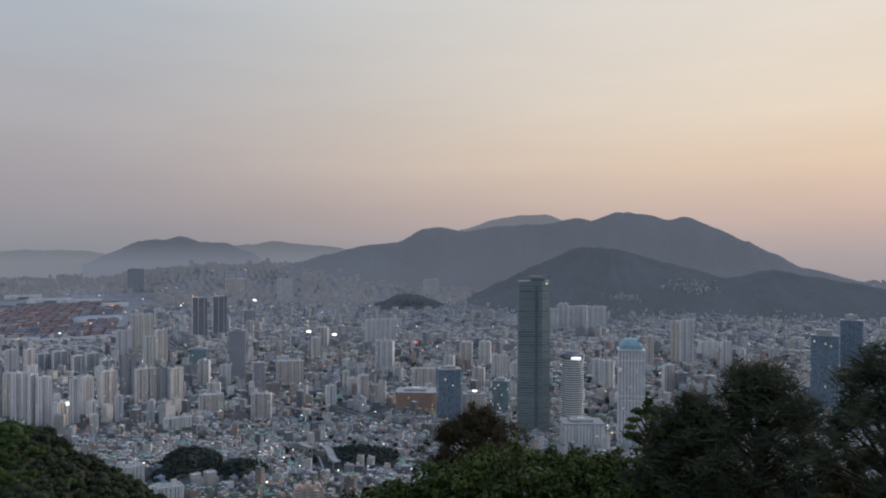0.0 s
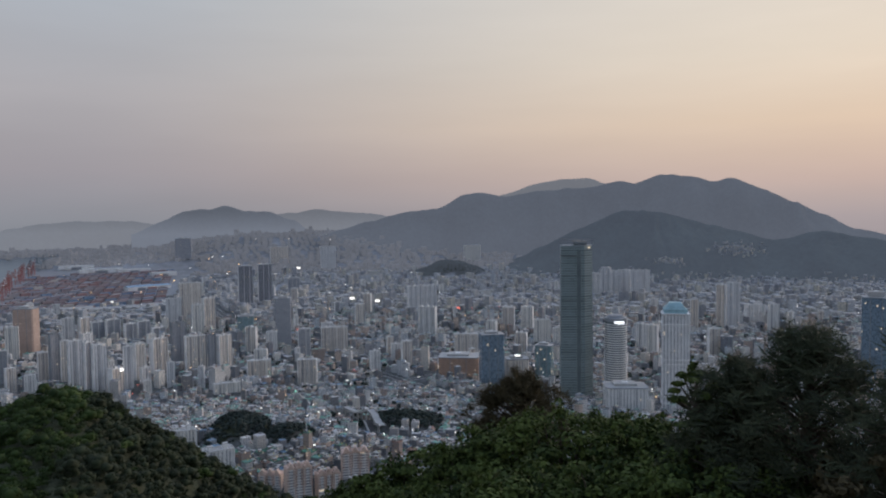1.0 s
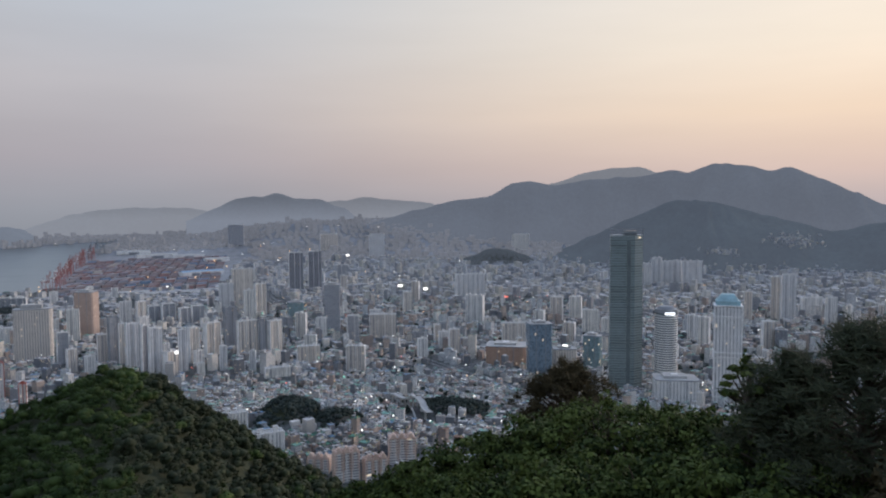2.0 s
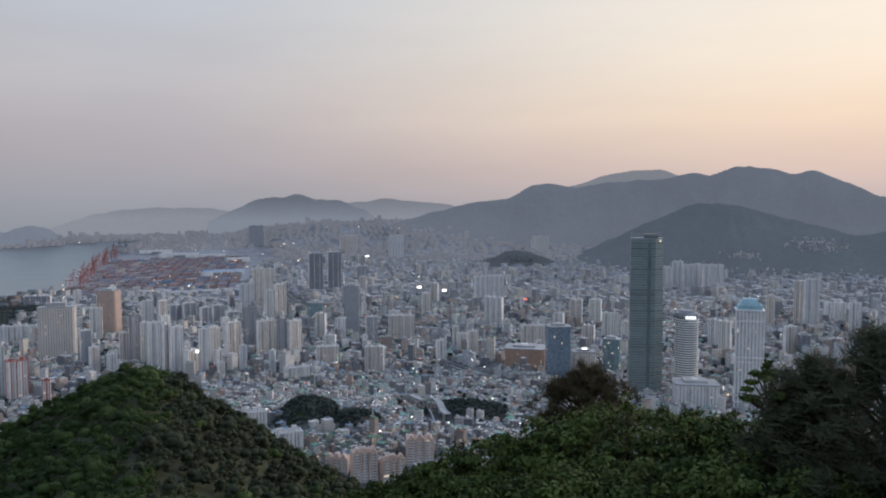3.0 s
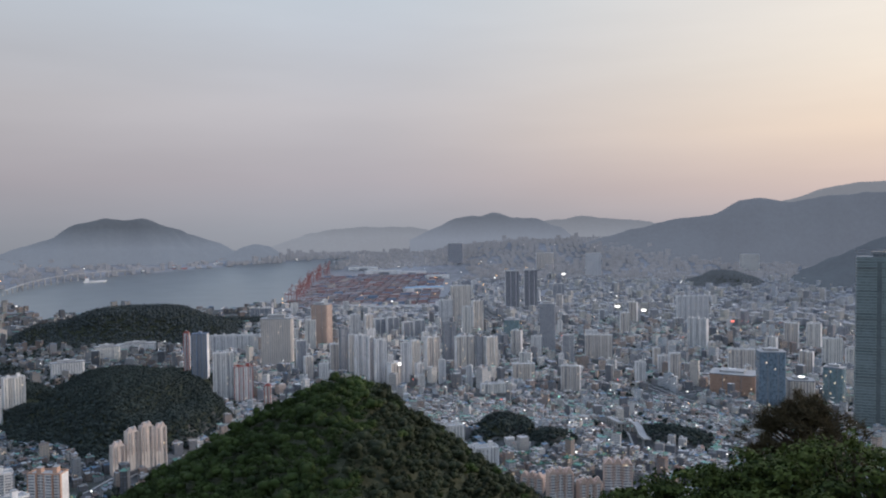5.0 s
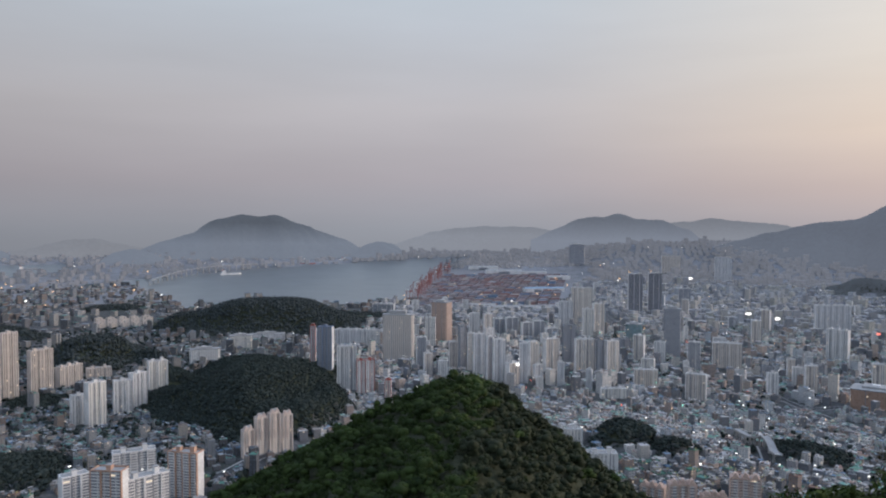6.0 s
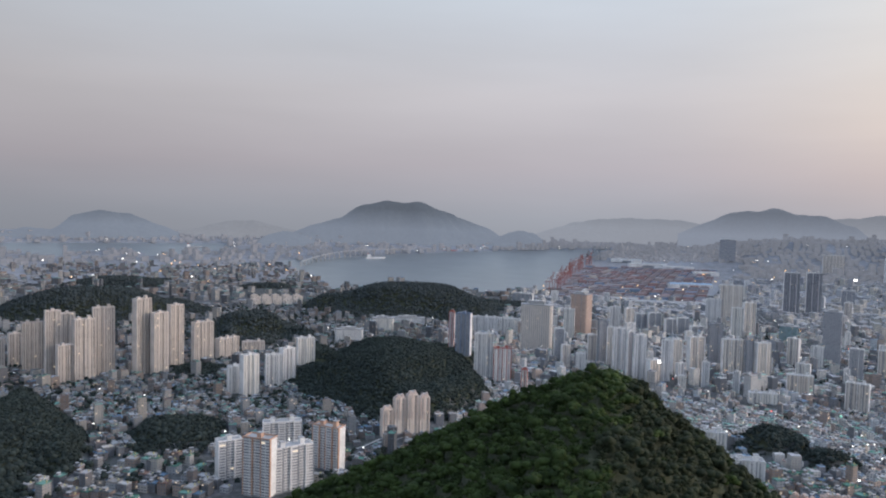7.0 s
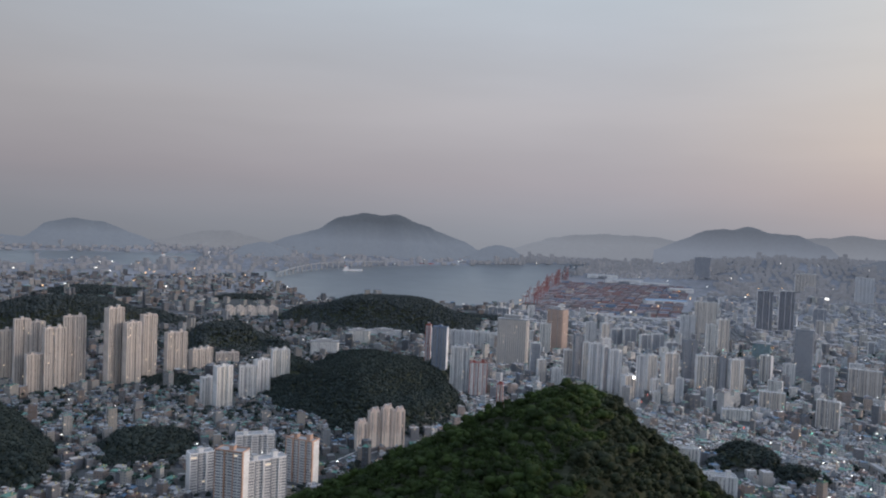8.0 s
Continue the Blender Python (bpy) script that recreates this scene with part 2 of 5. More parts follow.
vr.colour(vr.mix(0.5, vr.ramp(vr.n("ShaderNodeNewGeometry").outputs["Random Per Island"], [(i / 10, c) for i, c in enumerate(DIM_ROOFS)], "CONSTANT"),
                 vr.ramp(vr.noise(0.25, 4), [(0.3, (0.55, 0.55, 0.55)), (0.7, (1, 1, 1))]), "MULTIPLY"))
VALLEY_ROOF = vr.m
TEAL_ROOF = weathered("teal_roof_metal", (0.30, 0.47, 0.53), rough=0.5, scale=0.1)

GROUND = Mat("city_ground", 0.95)
gv = GROUND.math("ADD", GROUND.math("MULTIPLY", GROUND.noise(0.012, 4), 0.5), GROUND.math("MULTIPLY", GROUND.noise(0.15, 4), 0.5))
GROUND.colour(GROUND.ramp(gv, [(0.34, (0.035, 0.05, 0.035)), (0.48, (0.08, 0.085, 0.085)), (0.6, (0.14, 0.14, 0.145)), (0.75, (0.26, 0.26, 0.26))]))
# ground past 3300 m, paled by putting distance haze into its colour
FAR_GROUND = weathered("far_hazy_ground", (0.27, 0.275, 0.29), scale=0.004, depth=0.35)
EARTH = Mat("hillside_earth", 1.0)
EARTH.colour(EARTH.ramp(EARTH.noise(0.5, 5), [(0.3, (0.02, 0.028, 0.014)), (0.7, (0.06, 0.065, 0.035))])).bump(EARTH.noise(2.0), 0.6, 0.3)
WATER = Mat("harbour_water", 0.32, spec=0.5)
WATER.colour(WATER.ramp(WATER.noise(0.01, 3), [(0.3, (0.155, 0.175, 0.185)), (0.7, (0.185, 0.205, 0.215))])).bump(WATER.noise(0.25, 4), 0.06, 0.3)
ASPHALT = weathered("asphalt", (0.07, 0.07, 0.075), scale=0.2)
PAVING = weathered("concrete_paving", (0.40, 0.40, 0.39), scale=0.2)

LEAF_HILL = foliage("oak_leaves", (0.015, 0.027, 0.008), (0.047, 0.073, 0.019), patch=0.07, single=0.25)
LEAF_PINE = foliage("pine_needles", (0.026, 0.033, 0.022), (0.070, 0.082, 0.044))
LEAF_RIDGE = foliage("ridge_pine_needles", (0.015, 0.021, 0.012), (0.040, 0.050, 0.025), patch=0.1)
LEAF_NEAR = foliage("shrub_leaves", (0.013, 0.026, 0.008), (0.088, 0.116, 0.029), patch=1.1, single=0.25)
LEAF_BROWN = foliage("pine_needles_brownish", (0.018, 0.016, 0.008), (0.07, 0.055, 0.026))
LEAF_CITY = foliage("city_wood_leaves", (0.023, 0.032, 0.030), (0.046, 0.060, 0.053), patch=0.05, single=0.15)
# leaves for woods past 1900 m, with haze mixed in: paler and bluer
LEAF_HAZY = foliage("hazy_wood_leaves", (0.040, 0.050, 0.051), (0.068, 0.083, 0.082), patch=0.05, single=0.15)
BARK = weathered("bark", (0.06, 0.045, 0.034), scale=4.0, depth=0.5)

# ---------------------------------------------------------------- the lie of the land


def smooth(a, b, x):
    f = min(1.0, max(0.0, (x - a) / (b - a)))
    return f * f * (3 - 2 * f)


NEAR = 2400.0


def reach(d):
    """Kilometres of distance are drawn in towards the eye past 2.4 km, sizes with them, so that the horizon fits in 4.7 km."""
    return d if d < NEAR else NEAR + 2300.0 * (1 - math.exp(-(d - NEAR) / 2300.0))


def at(az, d, z):
    """The place at a bearing (degrees, to the left of straight ahead), a distance and a height; and the scale there."""
    s = reach(d) / d if d > 0 else 1.0
    a = radians(az)
    return Vector((-math.sin(a) * d * s, math.cos(a) * d * s, EYE.z + (z - EYE.z) * s)), s


# wooded hills in the city: bearing, distance, height, half width across, half depth
HILLS = [(37.0, 1390, 74, 120, 285), (36.4, 2450, 82, 225, 190), (48.0, 1960, 58, 90, 110), (58.5, 2420, 72, 220, 160), (64.0, 1090, 30, 75, 290),
         (53.0, 990, 18, 62, 105), (10.1, 1050, 32, 34, 60), (6.5, 1000, 21, 29, 34), (-1.8, 1070, 19, 56, 50), (-5.7, 4150, 60, 140, 260), (43.5, 1580, 42, 60, 80),
         (14.6, 1760, 8, 30, 30), (-21.0, 1650, 8, 60, 40), (51.5, 1560, 12, 60, 60), (57.0, 3300, 30, 170, 120), (47.0, 3080, 22, 120, 90), (31.0, 2620, 16, 140, 60)]


def hill_at(az, d):
    z = 0.0
    for ha, hd, hh, hw, hl in HILLS:
        if abs(d - hd) > 3 * hl:
            continue
        a = radians(az - ha) * hd / hw
        b = (d - hd) / hl
        q = (a * a + b * b) * (1 + 0.75 * noise.noise(Vector((a * 1.6 + ha, b * 1.6, hd * 0.01))))
        if q < 6:
            z = max(z, hh * math.exp(-(q ** 1.7) * 0.9))
    return z


def shore(az, d):
    """True out on the water."""
    edge = 26.4 - (d - 3150) / 4050 * 5.6          # the quay of the container port
    if az < edge or d < 3200:
        return False
    if az < 50:
        far = 7100 - (min(az, 46) - 20.8) * 98 + 400 * smooth(45, 50, az)
        return 3250 + 130 * math.sin(az * 0.55) + 2100 * smooth(40.5, 50, az) < d < far or d > 10500
    return 5300 + 260 * math.sin(az * 0.9) < d < 6500 or d > 9500


def spur(x, y):
    """The wooded spur that runs out from the lookout."""
    c, s = math.cos(radians(22)), math.sin(radians(22))
    along, across = -x * s + y * c, -x * c - y * s
    if across < 0:
        drop = 0.80 * (math.sqrt(across * across + 90) - 9.5)
    else:
        drop = 0.55 * (math.sqrt(across * across + 80) - 8.9)
    top = 304.0 - drop + 2.2 * noise.noise(Vector((x * 0.045, y * 0.045, 5.0))) + 0.9 * noise.noise(Vector((x * 0.13, y * 0.13, 9.0)))
    if along > 250:
        top -= 0.008 * (along - 250) ** 2 if along < 290 else 12.8 + 0.7 * (along - 290)
    return top


def land(az, d):
    """Height of the ground."""
    brow = 20 - 15 * smooth(13, 22, az)
    if d < brow:
        return 358.4 - 0.36 * d
    slope = 358.4 - 0.36 * brow - (0.66 + 0.3 * smooth(13, 22, az)) * (d - brow)
    z = 18 + 50 * smooth(1500, 800, d)
    if d > 700:
        z += hill_at(az, d)
        if shore(az, d):
            z = -8.0
        elif d > 3000:
            z = 6.0 + hill_at(az, d) + 125.0 * smooth(4500, 6900, d) * smooth(-12.5, -5.0, az) * smooth(19, 9, az)
    if d < 700:
        a = radians(az)
        z = max(z, slope, spur(-math.sin(a) * d, math.cos(a) * d) if d > 40 else -99)
    return z


# ---------------------------------------------------------------- building with meshes


class Build:
    """Gathers vertices, faces, wall coordinates and material slots into one mesh."""

    def __init__(self):
        self.v, self.f, self.uv, self.mi = [], [], [], []

    def face(self, pts, uv=None, slot=0):
        i = len(self.v)
        self.v.extend(tuple(p) for p in pts)
        self.f.append(tuple(range(i, i + len(pts))))
        self.uv.extend(uv or [(0.0, 0.0)] * len(pts))
        self.mi.append(slot)

    def prism(self, plan, z0, z1, wall=0, top=1, taper=1.0, u0=0.0):
        """Walls round a plan (counter-clockwise) with one closed skin, and a roof."""
        n, i = len(plan), len(self.v)
        cx, cy = sum(p[0] for p in plan) / n, sum(p[1] for p in plan) / n
        up = [(cx + (x - cx) * taper, cy + (y - cy) * taper) for x, y in plan]
        self.v.extend((x, y, z0) for x, y in plan)
        self.v.extend((x, y, z1) for x, y in up)
        u = u0
        for k in range(n):
            j = (k + 1) % n
            w = math.dist(plan[k], plan[j])
            self.f.append((i + k, i + j, i + n + j, i + n + k))
            self.uv.extend([(u, 0), (u + w, 0), (u + w, z1 - z0), (u, z1 - z0)])
            self.mi.append(wall)
            u += w
        self.face([(x, y, z1) for x, y in up], None, top)

    def box(self, x0, x1, y0, y1, z0, z1, wall=0, top=None):
        self.prism([(x0, y0), (x1, y0), (x1, y1), (x0, y1)], z0, z1, wall, wall if top is None else top)

    def mesh(self, name, mats):
        me = bpy.data.meshes.new(name)
        me.from_pydata(self.v, [], self.f)
        layer = me.uv_layers.new(name="UVMap")
        layer.data.foreach_set("uv", np.array(self.uv, dtype=np.float32).ravel())
        for m in mats:
            me.materials.append(m)
        me.polygons.foreach_set("material_index", np.array(self.mi, dtype=np.int32))
        me.update()
        return me


def part(name, build, mats, parent, label=""):
    ob = new(name, build.mesh(name, mats if isinstance(mats, (list, tuple)) else [mats]))
    ob.parent = parent
    return tagged(ob, label) if label else ob


def stand(ob, az, d, turn=0.0, sink=1.0):
    """Sets a thing on the ground at a bearing and distance; at turn 0 its front faces the lookout."""
    p, s = at(az, d, land(az, d) - sink)
    ob.matrix_world = Matrix.Translation(p) @ Matrix.Rotation(radians(az + turn), 4, "Z") @ Matrix.Scale(s, 4)
    return ob


# ---------------------------------------------------------------- ground, water, far mountains
azs = [-180 + 6 * i for i in range(22)] + [-46 + 0.8 * i for i in range(146)] + [72 + 6 * i for i in range(18)]
ds = [0.01, 5, 10, 15, 20, 30, 40] + [50 + 12 * i for i in range(38)] + [510 + 32 * i for i in range(62)] + [2500 + 130 * i for i in range(40)] + [7800 + 250 * i for i in range(5)]
verts, faces, slots = [], [], []
for d in ds:
    for a in azs:
        dd = min(d, 5000.0) if -46.5 < a < -28 else d      # the range closes the view there
        verts.append(tuple(at(a, dd, land(a, dd))[0]))
na = len(azs)
for i in range(len(ds) - 1):
    for k in range(na):
        j = (k + 1) % na
        faces.append((i * na + k, i * na + j, (i + 1) * na + j, (i + 1) * na + k))
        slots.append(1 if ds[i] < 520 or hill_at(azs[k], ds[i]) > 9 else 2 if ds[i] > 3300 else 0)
faces.append(tuple(range(na - 1, -1, -1))[::-1])
slots.append(1)
me = bpy.data.meshes.new("ground")
me.from_pydata(verts, [], [tuple(reversed(f)) for f in faces])
me.materials.append(GROUND.m)
me.materials.append(EARTH.m)
me.materials.append(FAR_GROUND)
me.polygons.foreach_set("material_index", np.array(slots, dtype=np.int32))
me.polygons.foreach_set("use_smooth", np.ones(len(faces), dtype=bool))
tagged(new("ground", me), "grey city ground rising to dark wooded slopes", "ground", kind="structure")

b = Build()
wa, wd = [14 + 2 * i for i in range(31)], [3050 + 250 * i for i in range(10)] + [5600 + 400 * i for i in range(9)]
for i in range(len(wd) - 1):
    for k in range(len(wa) - 1):
        b.face([at(wa[k + 1], wd[i], 0)[0], at(wa[k], wd[i], 0)[0], at(wa[k], wd[i + 1], 0)[0], at(wa[k + 1], wd[i + 1], 0)[0]])
tagged(new("water", b.mesh("water", [WATER.m])), "still grey-blue harbour water at dusk", "water", kind="structure")


def mountain(name, crests, d, mat, label, depth=1500.0, rough=0.10, seed=0):
    """A wooded range through a few summits and saddles (bearing, angle against the eye's level); spurs run down its front."""
    lo, hi = crests[0][0], crests[-1][0]
    n, rows = int((hi - lo) / 0.1), 30

    def crest_at(a):
        for (a0, e0), (a1, e1) in zip(crests, crests[1:]):
            if a <= a1:
                f = (a - a0) / (a1 - a0)
                return e0 + (e1 - e0) * (0.55 * f + 0.45 * f * f * (3 - 2 * f))
        return crests[-1][1]
    vs, fs = [], []
    for r in range(rows + 6):
        for k in range(n + 1):
            a = lo + (hi - lo) * k / n
            e = sum(crest_at(min(hi, max(lo, a + o))) for o in (-0.24, -0.12, 0, 0.12, 0.24)) / 5
            plain = EYE.z + d * math.tan(radians(e))
            e += rough * (0.7 * noise.fractal(Vector((a * 0.8, seed, 0.0)), 1.0, 2.1, 5) + 0.25 * noise.noise(Vector((a * 7.0, seed, 3.0))))
            f = min(1.0, r / rows)
            top = EYE.z + d * math.tan(radians(e))
            run = depth * (1 + 0.3 * noise.fractal(Vector((a * 0.25, seed, 7.0)), 1.0, 2.0, 4))
            far = d - run * (1 - f)
            fold = abs(noise.noise(Vector((a * 0.45 + 0.12 * r * noise.noise(Vector((a * 0.2, 1.0, seed))), r * 0.05, seed + 4))))
            h = (plain + 20) * (1 - (1 - f) ** 1.6) - 20 + (top - plain) * f ** 6
            h += (top * 0.9) * (fold - 0.22) * 1.1 * f * (1 - f) * 1.4
            h += 9.0 * noise.fractal(Vector((a * 1.3, r * 0.55, seed)), 1.0, 2.0, 3) * min(1.0, 4 * (1 - f)) * min(1.0, 3 * f)
            if r > rows:
                far = d + 120 * (r - rows)
                h = top - 45 * (r - rows)
            vs.append(tuple(at(a, far, h)[0]))
    for r in range(rows + 5):
        for k in range(n):
            i = r * (n + 1) + k
            fs.append((i + 1, i, i + n + 1, i + n + 2))
    me = bpy.data.meshes.new(name)
    me.from_pydata(vs, [], fs)
    me.materials.append(mat)
    me.polygons.foreach_set("use_smooth", np.ones(len(fs), dtype=bool))
    return tagged(new(name, me), label, "mountain", kind="structure")


# emission here stands for haze: paler and stronger on the farther ranges
HAZE_1 = haze_glow("range_forest_haze", (0.04, 0.045, 0.045), (0.62, 0.70, 0.90), 0.162, 0.012, (190.0, 330.0))
HAZE_2 = haze_glow("foothill_forest_haze", (0.035, 0.045, 0.042), (0.56, 0.66, 0.90), 0.108, 0.0)
HAZE_3 = haze_glow("pale_range_forest_haze", (0.04, 0.045, 0.045), (0.72, 0.75, 0.86), 0.24, 0.03)
HAZE_4 = haze_glow("island_forest_haze", (0.03, 0.036, 0.038), (0.62, 0.71, 0.90), 0.125, 0.12, (215.0, 330.0))
HAZE_5 = haze_glow("far_hill_forest_haze", (0.03, 0.036, 0.038), (0.64, 0.71, 0.88), 0.175, 0.12, (235.0, 355.0))
HAZE_6 = haze_glow("faint_hill_forest_haze", (0.03, 0.036, 0.038), (0.70, 0.74, 0.86), 0.235, 0.08, (250.0, 350.0))
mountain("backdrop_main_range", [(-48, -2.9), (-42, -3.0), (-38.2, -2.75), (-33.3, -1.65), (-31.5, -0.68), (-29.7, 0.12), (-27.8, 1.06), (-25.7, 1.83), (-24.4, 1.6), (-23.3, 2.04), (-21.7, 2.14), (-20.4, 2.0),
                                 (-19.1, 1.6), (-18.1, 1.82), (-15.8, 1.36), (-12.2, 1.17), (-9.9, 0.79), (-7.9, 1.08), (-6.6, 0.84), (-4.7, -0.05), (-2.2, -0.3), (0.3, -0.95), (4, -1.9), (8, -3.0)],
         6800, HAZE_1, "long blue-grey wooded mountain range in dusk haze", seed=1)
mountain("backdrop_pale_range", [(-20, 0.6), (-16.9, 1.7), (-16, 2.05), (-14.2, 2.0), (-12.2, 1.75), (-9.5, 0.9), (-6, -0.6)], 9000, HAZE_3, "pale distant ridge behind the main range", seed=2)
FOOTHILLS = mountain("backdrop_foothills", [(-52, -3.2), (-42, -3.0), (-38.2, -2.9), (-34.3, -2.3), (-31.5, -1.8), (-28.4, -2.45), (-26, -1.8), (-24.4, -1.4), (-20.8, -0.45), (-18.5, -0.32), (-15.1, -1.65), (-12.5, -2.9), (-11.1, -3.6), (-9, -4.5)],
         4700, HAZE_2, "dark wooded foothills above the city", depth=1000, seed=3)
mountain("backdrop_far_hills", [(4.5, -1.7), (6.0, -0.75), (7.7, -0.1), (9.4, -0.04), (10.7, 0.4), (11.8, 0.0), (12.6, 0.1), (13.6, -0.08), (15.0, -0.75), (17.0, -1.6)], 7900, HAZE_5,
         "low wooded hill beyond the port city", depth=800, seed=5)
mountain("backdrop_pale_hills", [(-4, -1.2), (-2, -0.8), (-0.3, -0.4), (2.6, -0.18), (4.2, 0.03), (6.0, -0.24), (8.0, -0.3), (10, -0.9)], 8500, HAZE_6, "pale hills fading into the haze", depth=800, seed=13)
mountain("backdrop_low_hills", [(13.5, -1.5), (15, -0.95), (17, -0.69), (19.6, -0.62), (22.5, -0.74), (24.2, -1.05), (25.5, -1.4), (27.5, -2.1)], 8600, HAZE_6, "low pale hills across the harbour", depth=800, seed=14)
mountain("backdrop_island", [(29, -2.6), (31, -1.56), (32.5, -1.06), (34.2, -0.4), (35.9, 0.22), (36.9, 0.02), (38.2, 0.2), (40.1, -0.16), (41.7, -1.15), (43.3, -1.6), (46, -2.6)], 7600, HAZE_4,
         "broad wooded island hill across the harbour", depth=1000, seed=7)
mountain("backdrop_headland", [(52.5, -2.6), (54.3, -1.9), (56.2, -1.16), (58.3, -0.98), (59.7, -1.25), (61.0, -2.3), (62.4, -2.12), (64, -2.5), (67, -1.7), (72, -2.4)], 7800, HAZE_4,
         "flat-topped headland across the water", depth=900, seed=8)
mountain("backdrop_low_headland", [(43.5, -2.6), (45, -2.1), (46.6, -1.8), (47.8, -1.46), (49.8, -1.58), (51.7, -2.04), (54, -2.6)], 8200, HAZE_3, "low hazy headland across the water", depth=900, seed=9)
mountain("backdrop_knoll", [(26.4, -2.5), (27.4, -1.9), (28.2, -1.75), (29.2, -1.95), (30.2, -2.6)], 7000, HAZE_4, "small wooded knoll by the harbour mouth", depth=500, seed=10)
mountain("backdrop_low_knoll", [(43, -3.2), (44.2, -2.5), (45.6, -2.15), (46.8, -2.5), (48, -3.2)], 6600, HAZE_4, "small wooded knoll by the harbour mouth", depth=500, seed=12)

# ---------------------------------------------------------------- towers


def zigzag(w, d, units, step):
    """The plan of a slab block whose flats step in and out."""
    front, back = [], []
    for k in range(units):
        x0, x1 = -w / 2 + w * k / units, -w / 2 + w * (k + 1) / units
        o = step if k % 2 else 0.0
        front += [(x0, -d / 2 + o), (x1, -d / 2 + o)]
        back += [(x0, d / 2 - o), (x1, d / 2 - o)]
    return front + back[::-1]


rng = random.Random(7)


def apartment(az, d, w, h, wall=None, pier=None, label="", group="apartment towers", turn=None, crown=True, gables=None):
    """A slab of flats: stepped wall, parapet, lift houses, painted end piers, dark ground floor."""
    wall, pier = wall or APT_WHITE, pier or PIER_WHITE
    turn = rng.uniform(-28, 28) if turn is None else turn
    deep = min(15.0, max(9.0, w * 0.5))
    face = max(7.0, (w - deep * abs(math.sin(radians(turn)))) / math.cos(radians(turn)))
    units = max(2, round(face / 9.0))
    ob = new("apartment_tower")
    tagged(ob, label or "pale concrete apartment tower with stepped front", "apartment building", group)
    b = Build()
    b.prism(zigzag(face, deep, units, 1.6), 3.2, h, 0, 1)
    part("wall", b, [wall, CONCRETE], ob)
    b = Build()
    b.prism(zigzag(face - 1.2, deep - 1.2, units, 1.4), 0, 3.2, 0, 0)
    part("ground_floor", b, PIER_GREY, ob, "shaded ground floor")
    b = Build()
    for x0, x1, y0, y1 in ((-face / 2, face / 2, -deep / 2, -deep / 2 + 0.5), (-face / 2, face / 2, deep / 2 - 0.5, deep / 2), (-face / 2, -face / 2 + 0.5, -deep / 2 + 0.5, deep / 2 - 0.5),
                           (face / 2 - 0.5, face / 2, -deep / 2 + 0.5, deep / 2 - 0.5)):
        b.box(x0, x1, y0, y1, h, h + 1.4)
    part("parapet", b, pier, ob)
    for k in range(max(1, units // 2)):
        x = -face / 2 + face * (k + 0.5) / max(1, units // 2)
        b = Build()
        b.box(x - 2.4, x + 2.4, -2.5, 2.8, h, h + 4.6 + 1.5 * (k % 2), 0, 0)
        room = part("lift_house", b, pier if crown else CONCRETE, ob)
        b = Build()
        b.box(x - 2.9, x + 2.9, -3.0, 3.3, h + 4.6 + 1.5 * (k % 2), h + 5.0 + 1.5 * (k % 2), 0, 0)
        part("roof_slab", b, CONCRETE, room)
    for k in range(units + 1):
        x = -face / 2 + face * k / units
        b = Build()
        b.box(x - 0.55, x + 0.55, -deep / 2 - 0.35, -deep / 2 + 2.0, 3.2, h + 0.6)
        part("pier", b, pier if k % 2 == 0 or pier is not PIER_WHITE else PIER_GREY, ob)
    for k in range(units if gables else 0):
        x, half = -face / 2 + face * (k + 0.5) / units, face / units * 0.42
        o = -deep / 2 + (1.6 if k % 2 else 0.0) - 0.5
        b = Build()
        b.box(x - half, x + half, o, o + deep * 0.7, h + 0.2, h + 2.4)
        b.box(x - half * 0.62, x + half * 0.62, o, o + deep * 0.55, h + 2.4, h + 4.6)
        b.box(x - half * 0.28, x + half * 0.28, o, o + deep * 0.4, h + 4.6, h + 6.4)
        part("stepped_gable", b, gables, ob, "stepped roof gable in the trim colour")
        for sx in (-1, 1):
            b = Build()
            b.box(x + sx * half * 0.72 - 0.3, x + sx * half * 0.72 + 0.3, o - 0.6, o + 1.0, h * 0.45, h + 1.2)
            part("painted_strip", b, gables, ob)
    for sx in (-1, 1):
        b = Build()
        b.box(min(sx * face / 2, sx * (face / 2 + 0.3)), max(sx * face / 2, sx * (face / 2 + 0.3)), -deep / 2 + 1.7, deep / 2 - 1.7, 3.2, h)
        part("end_wall", b, PIER_WHITE if pier in (PIER_ORANGE, PIER_RED, PIER_BLUE) else pier, ob)
    return stand(ob, az, d, turn)


